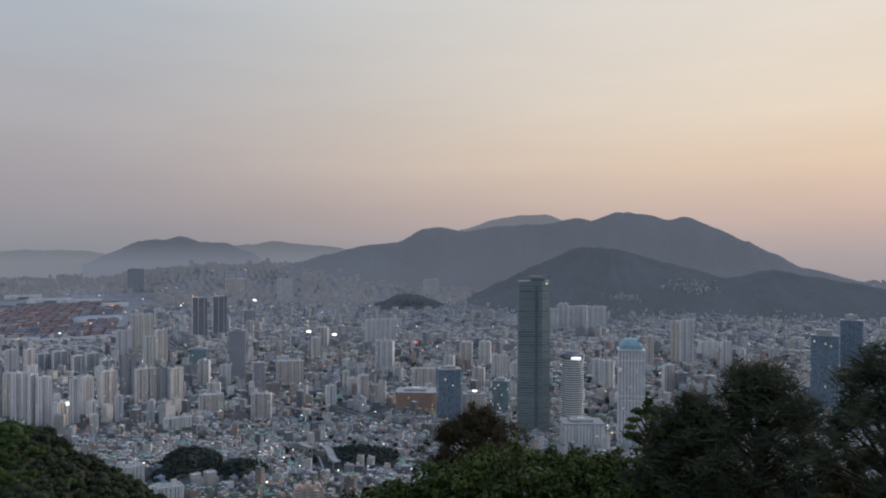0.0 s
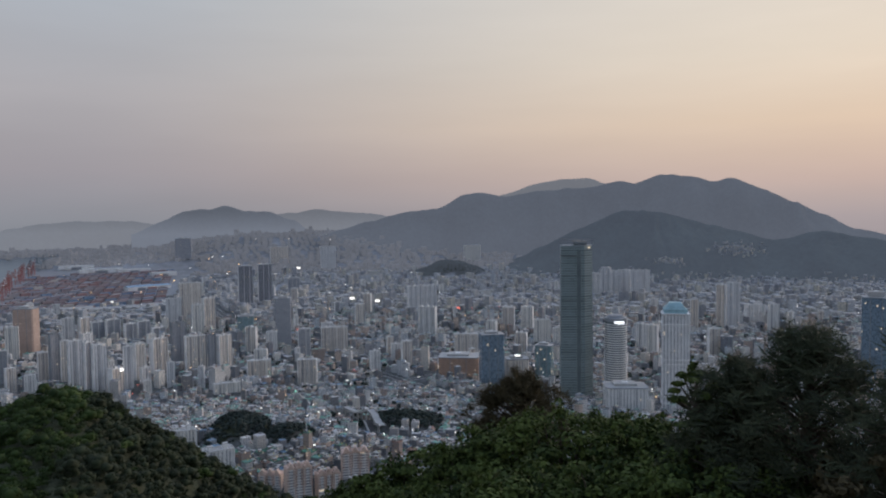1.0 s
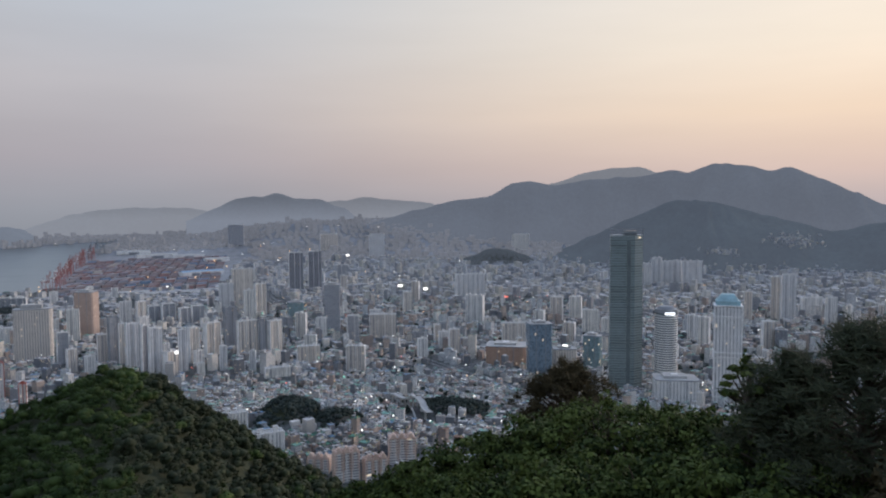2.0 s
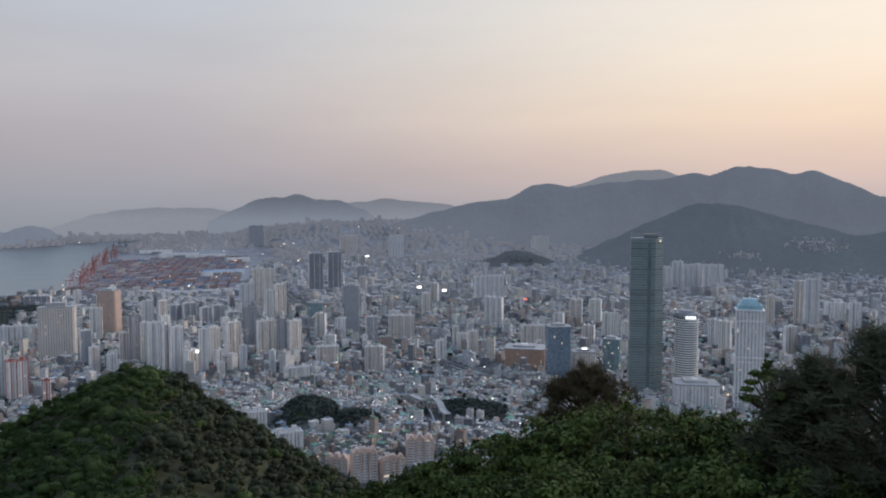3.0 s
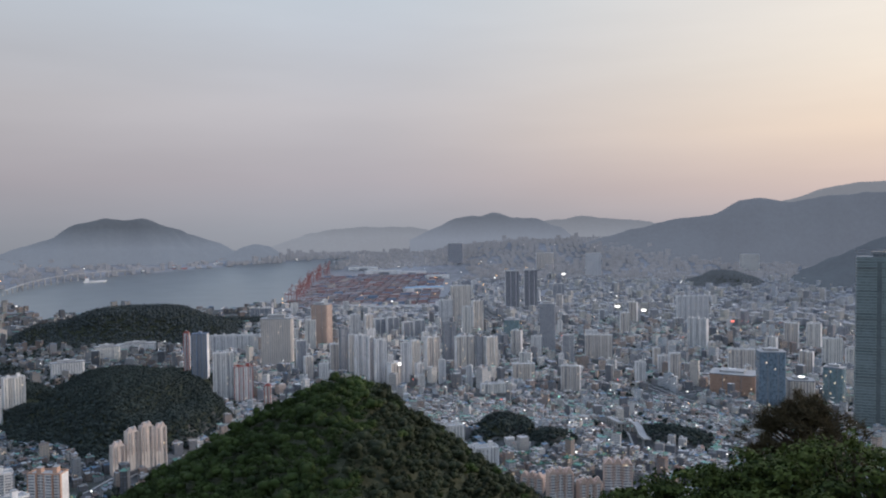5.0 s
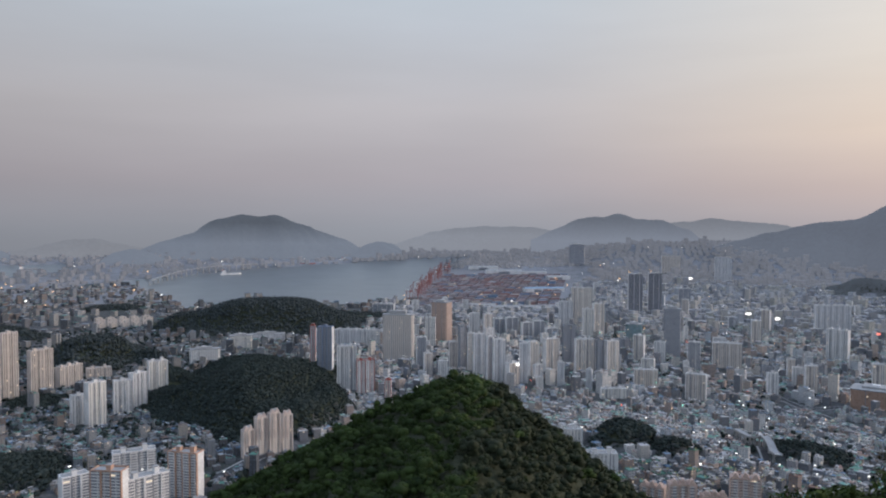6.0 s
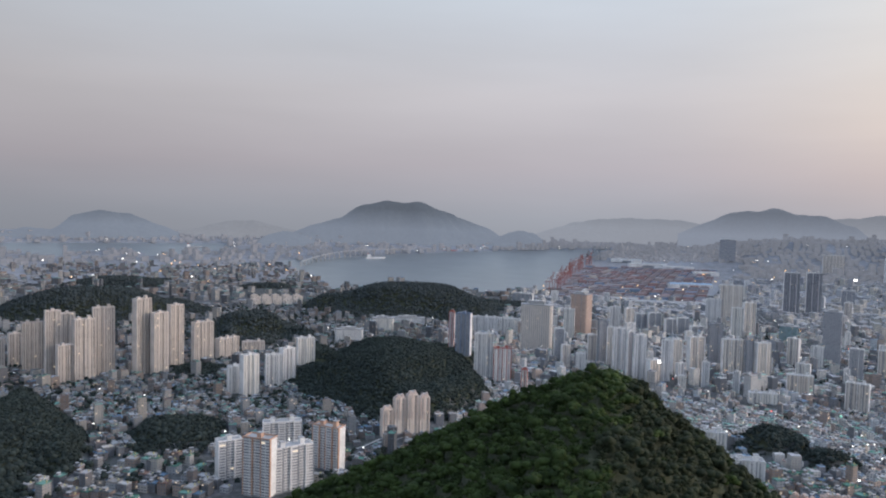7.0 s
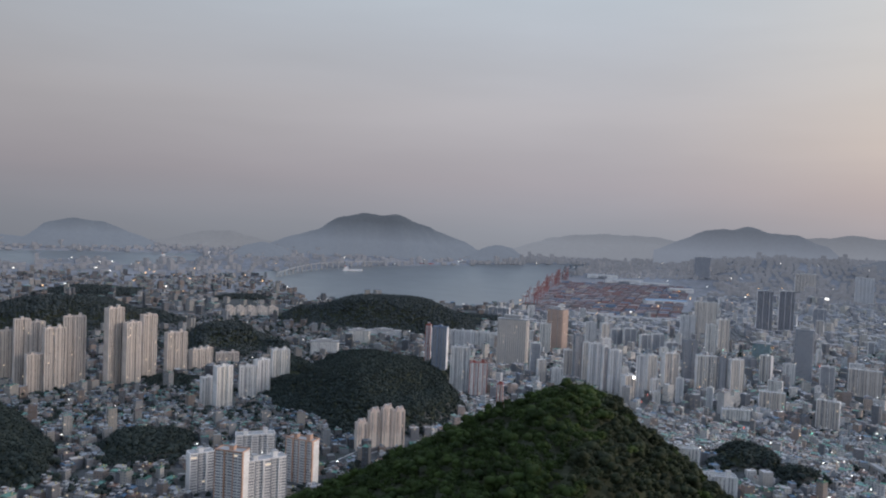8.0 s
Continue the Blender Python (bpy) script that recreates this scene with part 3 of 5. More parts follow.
def office(name, az, d, w, h, wall, label, turn=0.0, deep=None, crown=4.0, category="office building"):
    """A block with a glazed or panelled wall, recessed roof plant and a parapet."""
    deep = deep or w * 0.7
    ob = tagged(new(name), label, category)
    c = w * 0.06
    plan = [(-w / 2 + c, -deep / 2), (w / 2 - c, -deep / 2), (w / 2, -deep / 2 + c), (w / 2, deep / 2 - c), (w / 2 - c, deep / 2), (-w / 2 + c, deep / 2), (-w / 2, deep / 2 - c), (-w / 2, -deep / 2 + c)]
    b = Build()
    b.prism(plan, 0, h - 1.0, 0, 1)
    part("wall", b, [wall, CONCRETE], ob)
    b = Build()
    b.prism([(x * 1.02, y * 1.02) for x, y in plan], h - 1.0, h + 0.6, 0, 1)
    part("cornice", b, [PIER_GREY, CONCRETE], ob)
    b = Build()
    b.box(-w * 0.3, w * 0.25, -deep * 0.25, deep * 0.3, h + 0.6, h + 0.6 + crown)
    plant = part("roof_plant", b, CONCRETE, ob)
    b = Build()
    b.box(-w * 0.1, w * 0.05, -deep * 0.1, deep * 0.1, h + 0.6 + crown, h + 2.5 + crown)
    part("cooling_tower", b, PIER_WHITE, plant)
    for sx in (-1, 1):
        b = Build()
        b.box(sx * w * 0.2 - 0.5, sx * w * 0.2 + 0.5, -deep / 2 - 0.5, -deep / 2 + 0.3, 0, h - 1)
        part("mullion", b, PIER_GREY, ob)
    return stand(ob, az, d, turn)


# bearing, distance, visible width, height
BEHIND = [(-16.39, 3005, 39, 97), (-17.12, 3016, 38, 118), (-17.85, 3026, 38, 105), (-18.52, 3037, 33, 108), (-19.26, 2979, 40, 99), (-19.95, 2990, 32, 99)]
for q in BEHIND:
    apartment(*q, wall=APT_WHITE, pier=PIER_WHITE, label="white apartment tower at the foot of the hills", group="hill foot apartments", turn=rng.uniform(-10, 10))
CENTRE = [(-3.49, 2621, 102, 78), (-3.89, 2069, 52, 76), (-7.28, 4892, 107, 108), (-19.71, 1891, 28, 60), (-20.43, 1745, 26, 79), (-25.09, 2260, 26, 121), (-25.88, 2274, 36, 126),
          (-24.61, 1820, 30, 65), (-23.29, 2230, 21, 81), (-27.28, 2381, 58, 54), (-28.49, 2213, 29, 77), (-11.36, 2100, 34, 70), (-12.45, 1912, 41, 63), (-9.97, 2091, 34, 70),
          (-10.91, 1792, 29, 50), (-6.76, 1774, 54, 50)]
for q in CENTRE:
    apartment(*q, wall=rng.choice((APT_WHITE, APT_WHITE, APT_BEIGE)), label="tall pale apartment tower in the city centre", group="city centre towers")
MIDDLE = [(24.45, 2015, 28, 80), (25.16, 1759, 24, 68), (27.93, 2745, 78, 34), (7.62, 1868, 26, 52), (5.28, 1802, 27, 66), (3.05, 1851, 64, 60), (5.1, 1509, 38, 51), (0.12, 1580, 22, 49),
          (2.86, 2498, 18, 42), (3.44, 4544, 88, 139), (5.99, 3160, 44, 79), (6.96, 4950, 114, 109), (8.59, 1581, 48, 40)]
for q in MIDDLE:
    apartment(*q, wall=rng.choice((APT_WHITE, APT_BEIGE, APT_GREY)), label="mid-rise pale block of flats among houses", group="mid-rise blocks")
FRONT = [(22.72, 1748, 21, 59), (22.01, 1725, 22, 96), (21.43, 1708, 16, 85), (20.81, 1649, 27, 93), (20.05, 1607, 16, 94), (19.31, 1580, 28, 93), (18.31, 1551, 30, 50), (17.48, 1582, 18, 85),
         (16.73, 1658, 24, 76), (16.4, 1621, 21, 34), (15.46, 1715, 38, 75), (14.16, 1777, 31, 92), (13.0, 1695, 45, 79), (11.9, 1687, 16, 79), (11.04, 1696, 34, 77)]
for k, q in enumerate(FRONT):
    apartment(*q, wall=APT_GREY if k in (1, 4, 11, 13) else APT_WHITE if k % 2 else APT_BEIGE, pier=PIER_GREY if k in (1, 11, 13) else PIER_WHITE,
              label="cream apartment tower in a dense estate", group="dense apartment estate", turn=rng.uniform(6, 42))
BACK = [(14.38, 2392, 44, 85), (13.24, 2473, 65, 122), (12.8, 2206, 30, 85), (12.03, 2279, 37, 94), (21.13, 2125, 29, 78), (20.18, 2111, 27, 78), (19.31, 2245, 34, 48), (18.38, 2232, 39, 54),
        (17.29, 2179, 33, 47), (16.41, 2206, 34, 48), (15.45, 2157, 39, 35)]
for k, q in enumerate(BACK):
    apartment(*q, wall=APT_GREY if k > 5 else APT_BEIGE if k % 2 else APT_WHITE, label="apartment tower behind the dense estate", group="rear apartment estate", turn=rng.uniform(0, 40))
LEFT = [(64.39, 1678, 33, 65), (63.27, 1720, 24, 68), (62.2, 1654, 38, 98), (61.03, 1566, 28, 131), (60.17, 1634, 29, 116), (59.13, 1550, 38, 116), (57.9, 1590, 39, 131), (60.09, 1548, 42, 70),
        (55.44, 1573, 35, 148), (54.29, 1566, 34, 121), (53.22, 1612, 32, 126), (51.38, 1660, 45, 87), (49.66, 1713, 50, 43), (47.83, 1773, 50, 23)]
for q in LEFT:
    apartment(*q, wall=APT_TAN, pier=rng.choice((PIER_BEIGE, PIER_BEIGE, PIER_TAN)), label="beige high-rise apartment tower below wooded hills", group="beige high-rise estate", turn=rng.uniform(5, 42))
WHITE = [(49.12, 1364, 26, 50), (48.08, 1332, 33, 73), (46.37, 1410, 30, 62), (45.35, 1434, 31, 67), (44.06, 1509, 36, 54)]
for q in WHITE:
    apartment(*q, label="white apartment block on the valley slope", group="white valley blocks", turn=rng.uniform(10, 40))
ORANGE = [(49.48, 818, 28, 43), (47.23, 765, 33, 60), (44.94, 777, 44, 47), (42.19, 833, 36, 50), (45.66, 915, 46, 36)]
for k, q in enumerate(ORANGE):
    apartment(*q, wall=APT_NEAR, pier=PIER_ORANGE if k in (1, 3) else PIER_WHITE, label="white apartment block with orange painted stripes", group="orange striped estate", turn=(18, -30, 24, -34, 5)[k])
PINK = [(37.94, 952, 16, 36), (37.0, 959, 16, 47), (36.06, 964, 16, 52), (35.14, 978, 15, 50)]
for q in PINK:
    apartment(*q, wall=APT_BEIGE, pier=PIER_BEIGE, gables=PIER_PINK, label="stepped pinkish apartment block beside a wooded hill", group="stepped hillside blocks", turn=24)
QUAY = [(32.44, 2049, 64, 46), (30.59, 2046, 68, 46), (28.68, 2038, 67, 45), (33.16, 1610, 12, 78), (32.24, 1533, 32, 86), (30.72, 1500, 37, 88), (29.33, 1488, 35, 67), (27.6, 1393, 12, 44)]
for k, q in enumerate(QUAY):
    apartment(*q, wall=APT_WHITE if k != 4 else APT_GREY, pier=(PIER_WHITE, PIER_WHITE, PIER_WHITE, PIER_RED, PIER_BLUE, PIER_WHITE, PIER_RED, PIER_RED)[k],
              label="long white slab of flats" if k < 3 else "apartment tower with red and blue painted ends", group="long white slabs" if k < 3 else "striped apartment towers",
              turn=-8 if k < 3 else None)
BEIGE = [(7.93, 808, 26, 18), (5.98, 779, 28, 33), (3.81, 777, 26, 25), (1.75, 826, 30, 31)]
for q in BEIGE:
    apartment(*q, wall=APT_NEAR, pier=PIER_SALMON, gables=PIER_SALMON, label="low beige apartment block with salmon roof houses", group="salmon roofed blocks", turn=rng.uniform(-20, 20))
LOW = [(14.09, 1020, 35, 26), (11.66, 895, 36, 25), (10.87, 1477, 51, 21)]
for q in LOW:
    apartment(*q, label="long low white school building", group="school buildings", turn=12)

SLABS = [(44.6 + 0.75 * i + 0.2 * (j % 2), 2560 + 52 * j, 26, 15) for j in range(4) for i in range(5)]
slab = apartment(*SLABS[0], wall=APT_BEIGE, pier=PIER_BEIGE, label="low cream slab of flats in parallel rows", group="low slab estate", turn=30)
for az, d, w, h in SLABS[1:]:
    p, k = at(az, d, land(az, d) - 1.0)
    copy_thing(slab, Matrix.Translation(p) @ Matrix.Rotation(radians(az + 30), 4, "Z") @ Matrix.Scale(k, 4))

office("orange_tower", 23.6, 2063, 48, 117, APT_SALMON, "tall tower with salmon orange and grey faces", turn=-30)
office("hotel_slab", 26.84, 1834, 74, 112, APT_BEIGE, "broad cream slab building with penthouse", turn=-10, deep=26, crown=8)
for q in ((9.42, 2827, 51, 144), (8.05, 2881, 49, 144)):
    apartment(*q, wall=APT_DARK, pier=PIER_WHITE, label="dark twin apartment tower", group="dark twin towers", turn=8)
office("glass_block", 9.46, 2118, 43, 60, GLASS_TEAL, "dark teal glass office block")
office("grey_tower", 6.79, 1953, 40, 123, APT_GREY, "slim grey office tower")
office("harbour_tower", 13.59, 5531, 110, 140, APT_GREY, "broad grey tower by the far harbour")
office("blue_glass_block", -8.67, 1458, 44, 102, GLASS_BLUE, "blue glass office block with curved edge", turn=14)
office("teal_glass_block", -12.6, 1533, 34, 68, GLASS_TEAL, "teal glass office building", turn=-12)
office("beige_office", -10.54, 1486, 44, 50, APT_BEIGE, "beige stone office building", turn=10)
office("market_hall", -6.26, 1566, 81, 40, TERRACOTTA, "wide terracotta market building with lit eaves", turn=-6)
office("dark_sign_tower", -25.47, 1808, 25, 51, APT_DARK, "dark slim tower with a yellow sign")
for q in ((-34.68, 1664, 49, 165), (-36.26, 1716, 40, 192), (-37.41, 1960, 37, 114), (-38.44, 1725, 47, 121)):
    tagged(office("glass_apartment_tower", *q, GLASS_BLUE, "blue glazed high-rise tower with stepped crown", crown=10), group="glazed high-rises")
for q in ((40.85, 1881, 69, 34), (38.35, 2030, 58, 40), (36.47, 2150, 95, 22)):
    tagged(office("campus_building", *q, APT_WHITE, "white institutional building on a wooded slope", deep=20), group="campus buildings")


def glass_skyscraper(az, d, w, h):
    ob = tagged(new("glass_skyscraper"), "very tall green-grey glass skyscraper with open crown", "skyscraper")
    deep, c = w * 0.72, w * 0.27
    plan = [(-w / 2, -deep / 2), (w / 2 - c, -deep / 2), (w / 2, -deep / 2 + c), (w / 2, deep / 2), (-w / 2 + c, deep / 2), (-w / 2, deep / 2 - c)]
    b = Build()
    b.prism(plan, 0, h * 0.965, 0, 1, taper=0.96)
    part("wall", b, [GLASS_TOWER, CONCRETE], ob)
    b = Build()
    b.box(w * 0.0, w * 0.10, -deep / 2 - 0.4, -deep / 2 + 6, 6, h * 0.93)
    part("glazed_slot", b, DARK_GLASS, ob, "dark recessed glazed strip")
    for k in range(14):
        b = Build()
        x = -w * 0.48 + w * 0.96 * k / 13
        b.box(x - 0.35, x + 0.35, -deep * 0.48 - 0.2, -deep * 0.48 + 0.5, h * 0.965, h)
        part("crown_post", b, PIER_GREY, ob)
    for z in (h * 0.982, h - 0.8):
        b = Build()
        b.box(-w * 0.485, w * 0.485, -deep * 0.485, -deep * 0.47, z, z + 1.2)
        part("crown_rail", b, PIER_GREY, ob)
        b = Build()
        b.box(-w * 0.485, w * 0.485, deep * 0.46, deep * 0.475, z, z + 1.2)
        part("crown_rail", b, PIER_GREY, ob)
    b = Build()
    b.box(-w * 0.1, w * 0.3, -deep * 0.3, deep * 0.3, h * 0.965, h * 0.99)
    part("roof_plant", b, DARK_GLASS, ob)
    for z in (h * 0.30, h * 0.62, h * 0.90):
        b = Build()
        b.box(-w / 2 + 0.8, w / 2 - c - 0.8, -deep / 2 - 0.2, -deep / 2 + 5, z, z + 2.4)
        part("service_floor", b, DARK_GLASS, ob)
    return stand(ob, az, d, 6)


glass_skyscraper(-14.95, 1353, 57, 280)


def round_tower(az, d, w, h):
    ob = tagged(new("round_tower"), "round white office tower with banded floors", "office building")
    n, r = 28, w / 2

    def ring(rad):
        return [(rad * math.cos(2 * math.pi * k / n), rad * math.sin(2 * math.pi * k / n)) for k in range(n)]
    b = Build()
    b.prism(ring(r * 0.955), 0, h - 10)
    part("glazing", b, [DARK_GLASS, CONCRETE], ob)
    b = Build()
    b.prism(ring(r), 0, 1.7, 0, 0)
    band = b.mesh("floor_band", [PIER_WHITE])
    floors = int((h - 12) / 3.9)
    for k in range(floors):
        o = new("floor_band", band)
        o.parent, o.location = ob, (0, 0, 2 + k * 3.9)
    b = Build()
    b.prism(ring(r * 0.97), h - 10, h - 4, 0, 1)
    part("top_storey", b, [PIER_GREY, CONCRETE], ob)
    b = Build()
    b.prism(ring(r * 0.8), h - 4, h, 0, 0, taper=0.8)
    part("crown", b, PIER_GREY, ob)
    b = Build()
    b.box(-2, r * 0.75, -r - 0.6, -r + 2.5, h - 12, h - 8.5)
    part("lit_sign", b, lamp("white_sign_light", (0.95, 0.97, 1.0), 1.4), ob, "lit white sign panel")
    return stand(ob, az, d)


round_tower(-17.81, 1338, 38, 150)
office("podium_block", -18.5, 1262, 66, 40, APT_WHITE, "white podium block with square windows", turn=10)


def lattice_tower(az, d, w, h):
    ob = tagged(new("lattice_tower"), "white gridded tower with teal hipped roof", "apartment building")
    deep = w * 0.9
    b = Build()
    b.box(-w / 2, w / 2, -deep / 2, deep / 2, 0, h - 18, 0, 1)
    part("wall", b, [APT_WHITE, CONCRETE], ob)
    for k in range(9):
        x = -w / 2 + w * k / 8
        b = Build()
        b.box(x - 0.8, x + 0.8, -deep / 2 - 0.9, -deep / 2 + 0.2, 0, h - 16)
        part("front_pier", b, PIER_WHITE, ob)
        y = -deep / 2 + deep * k / 8
        b = Build()
        b.box(w / 2 - 0.2, w / 2 + 1.2, y - 1.1, y + 1.1, 0, h - 16)
        part("side_pier", b, PIER_WHITE, ob)
    for z in [h - 17, h - 34, h * 0.48, h * 0.44, 14, 24]:
        b = Build()
        b.box(-w / 2 - 1.5, w / 2 + 1.5, -deep / 2 - 1.5, deep / 2 + 1.5, z, z + 1.8)
        part("string_course", b, PIER_WHITE, ob)
    b = Build()
    b.box(-w * 0.45, w * 0.45, -deep * 0.45, deep * 0.45, h - 15.2, h - 9, 0, 0)
    part("attic", b, TEAL_ROOF, ob)
    b = Build()
    b.prism([(-w * 0.42, -deep * 0.42), (w * 0.42, -deep * 0.42), (w * 0.42, deep * 0.42), (-w * 0.42, deep * 0.42)], h - 9, h + 1, 0, 0, taper=0.55)
    part("roof", b, TEAL_ROOF, ob, "teal hipped metal roof")
    b = Build()
    b.box(-0.5, 0.5, -0.5, 0.5, h + 1, h + 9)
    part("mast", b, PIER_WHITE, ob)
    return stand(ob, az, d, 4)


lattice_tower(-21.97, 1284, 40, 175)

# ---------------------------------------------------------------- the mass of low houses
TOWERS = SLABS + BEHIND + CENTRE + MIDDLE + FRONT + BACK + LEFT + WHITE + ORANGE + PINK + QUAY + BEIGE + LOW
TOWERS += [(-14.91, 1353, 60, 0), (-17.81, 1338, 50, 0), (-18.5, 1262, 70, 0), (-21.97, 1284, 55, 0), (-8.67, 1458, 50, 0), (-12.6, 1533, 40, 0), (-10.54, 1486, 50, 0), (-6.26, 1566, 85, 0),
           (26.84, 1834, 80, 0), (23.6, 2063, 55, 0)]
KEEP = [(-math.sin(radians(a)) * d, math.cos(radians(a)) * d, w * 0.5 + 6) for a, d, w, h in TOWERS]
ROADS = [((51, 866), (41.5, 880), (35, 985), (29.0, 1130), (24, 1330)), ((2.4, 1195), (0.8, 1070), (-0.4, 985)), ((-9, 1250), (-5, 1400), (2, 1700), (8, 2100), (11, 2600), (12, 2950)),
         ((-30, 1500), (-15, 1460), (-7, 1620), (3, 1420), (14, 1440), (24, 1560)), ((27, 2280), (20, 2480), (10, 2440), (1, 2600), (-8, 2500))]
SPOTS = []
for road in ROADS:
    for (a0, d0), (a1, d1) in zip(road, road[1:]):
        x0, y0, x1, y1 = -math.sin(radians(a0)) * d0, math.cos(radians(a0)) * d0, -math.sin(radians(a1)) * d1, math.cos(radians(a1)) * d1
        m = max(1, int(math.dist((x0, y0), (x1, y1)) / 12))
        SPOTS.append([(x0 + (x1 - x0) * k / m, y0 + (y1 - y0) * k / m) for k in range(m + 1)])
        KEEP += [(x, y, 9.0) for x, y in SPOTS[-1]]
CELL = {}
for x, y, r in KEEP:
    for i in range(int((x - r) // 60), int((x + r) // 60) + 1):
        for j in range(int((y - r) // 60), int((y + r) // 60) + 1):
            CELL.setdefault((i, j), []).append((x, y, r))


def free(x, y, own):
    return all((x - p) ** 2 + (y - q) ** 2 > (r + own * 0.5) ** 2 for p, q, r in CELL.get((int(x // 60), int(y // 60)), ()))


def port(az, d):
    """The container port's flat quays."""
    return 2950 < d < 5400 and 14.6 - (d - 2950) * 0.0009 < az < 27


def house_rows(lo, hi, step, sizes, heights, seed, skip=0.12, tall=0.0, lane=0.8):
    """Sites in crooked blocks: each district has its own street grid."""
    r = random.Random(seed)
    out, big = [], 17 * step
    n = int(hi / big) + 2
    for ci in range(-n, n):
        for cj in range(-1, n):
            ang = r.uniform(-45, 45)
            ca, sa2 = math.cos(radians(ang)), math.sin(radians(ang))
            ox, oy = ci * big, cj * big
            lift = r.choice((0.8, 1.0, 1.0, 1.3))
            for i in range(-12, 13):
                for j in range(-12, 13):
                    if (i % 6 == 0 or j % 5 == 0) and r.random() < lane:
                        continue
                    x = ox + (i * ca - j * sa2) * step + r.uniform(-0.2, 0.2) * step
                    y = oy + (i * sa2 + j * ca) * step + r.uniform(-0.2, 0.2) * step
                    if not (abs(x - ox) < big / 2 and abs(y - oy) < big / 2) or y < 0:
                        continue
                    d, az = math.hypot(x, y), math.degrees(math.atan2(-x, y))
                    if not (lo < d < hi and -44 < az < 69) or r.random() < skip + (0.42 if az > 28 and d > 2100 else 0.16 if az > 38 else 0.0):
                        continue
                    if hill_at(az, d) > 6 or shore(az, d) or port(az, d):
                        continue
                    w, l = r.uniform(*sizes), r.uniform(*sizes)
                    if not free(x, y, max(w, l)):
                        continue
                    h = r.uniform(*heights) * lift * (r.uniform(1.6, 2.8) if r.random() < tall else 1.0)
                    out.append((az, d, w, l, h, ang + r.uniform(-4, 4), r.random()))
    return out


def house_mass(name, sites, wall, roof, label, extras):
    b = Build()
    for az, d, w, l, h, ang, q in sites:
        p, s = at(az, d, land(az, d))
        a = radians(ang)
        c, sn = math.cos(a), math.sin(a)

        def put(x0, x1, y0, y1, z0, z1):
            plan = [(p.x + (x * c - y * sn) * s, p.y + (x * sn + y * c) * s) for x, y in ((x0, y0), (x1, y0), (x1, y1), (x0, y1))]
            i = len(b.v)
            b.v.extend((x, y, p.z + z0 * s) for x, y in plan)
            b.v.extend((x, y, p.z + z1 * s) for x, y in plan)
            for k in range(4):
                j = (k + 1) % 4
                wide = (x1 - x0) if k % 2 == 0 else (y1 - y0)
                b.f.append((i + k, i + j, i + 4 + j, i + 4 + k))
                b.uv.extend([(0, 0), (wide, 0), (wide, z1 - z0), (0, z1 - z0)])
                b.mi.append(0)
            b.face([(x, y, p.z + z1 * s) for x, y in plan], None, 1)
        put(-w / 2, w / 2, -l / 2, l / 2, -5, h)
        if extras:
            if q < 0.75:
                put(-w * 0.35, -w * 0.02, -l * 0.3, l * 0.1, h, h + 2.6)
            if q > 0.45:
                put(w * 0.1, w * 0.32, l * 0.05, l * 0.3, h, h + 1.5)
            if q < 0.4:
                put(-w / 2 - 0.3, w / 2 + 0.3, -l / 2 - 0.3, -l / 2 + 0.2, h - 0.2, h + 1.0)
    ob = new(name, b.mesh(name, [wall, roof]))
    return tagged(ob, label, "houses", kind="stuff")


# scattered mid-rise blocks, each a thing, set on free sites
r = random.Random(77)
kinds = [apartment(0, 900, w, h, wall=wl, pier=pr, label=lb, group="scattered mid-rise towers", turn=0) for w, h, wl, pr, lb in (
    (22, 44, APT_WHITE, PIER_WHITE, "white mid-rise block among low houses"), (30, 52, APT_WHITE, PIER_WHITE, "broad white mid-rise block"), (18, 38, APT_BEIGE, PIER_WHITE, "slim cream mid-rise block"),
    (34, 36, APT_GREY, PIER_GREY, "grey mid-rise block among low houses"), (16, 60, APT_WHITE, PIER_WHITE, "slender white tower block"), (26, 66, APT_BEIGE, PIER_WHITE, "tall cream tower block"))]
placed = 0
for _ in range(2600):
    if placed >= 84:
        break
    az, d = r.uniform(-40, 30), 1520 + 2300 * r.random() ** 1.3
    x, y = -math.sin(radians(az)) * d, math.cos(radians(az)) * d
    if hill_at(az, d) > 4 or shore(az, d) or port(az, d) or not free(x, y, 34) or (5 < az < 12 and d < 1650):
        continue
    p, s = at(az, d, land(az, d) - 1)
    pick = r.choice(kinds)
    grow = s * r.uniform(0.6, 1.0)
    ob = copy_thing(pick, Matrix.Translation(p) @ Matrix.Rotation(radians(az + r.uniform(-40, 40)), 4, "Z"))
    ob.scale = (grow, grow, grow)
    for i in range(int((x - 22) // 60), int((x + 22) // 60) + 1):
        for j in range(int((y - 22) // 60), int((y + 22) // 60) + 1):
            CELL.setdefault((i, j), []).append((x, y, 20.0))
    placed += 1
for k, ob in enumerate(kinds):
    stand(ob, (-1.5, 3.6, -4.8, 10.2, -13.5, 1.2)[k], (1690, 1980, 1930, 1990, 1800, 2240)[k], 10)

near = house_rows(760, 1500, 12.8, (7, 12), (5, 12), 1, skip=0.08, tall=0.06, lane=0.6)
mid = house_rows(1500, 2500, 18.0, (9, 17), (6, 15), 2, tall=0.12)
far = house_rows(2500, 4300, 26.0, (12, 24), (6, 16), 3, skip=0.2, tall=0.14)
haze = house_rows(4300, 8000, 46.0, (18, 40), (7, 22), 4, skip=0.35, tall=0.14)


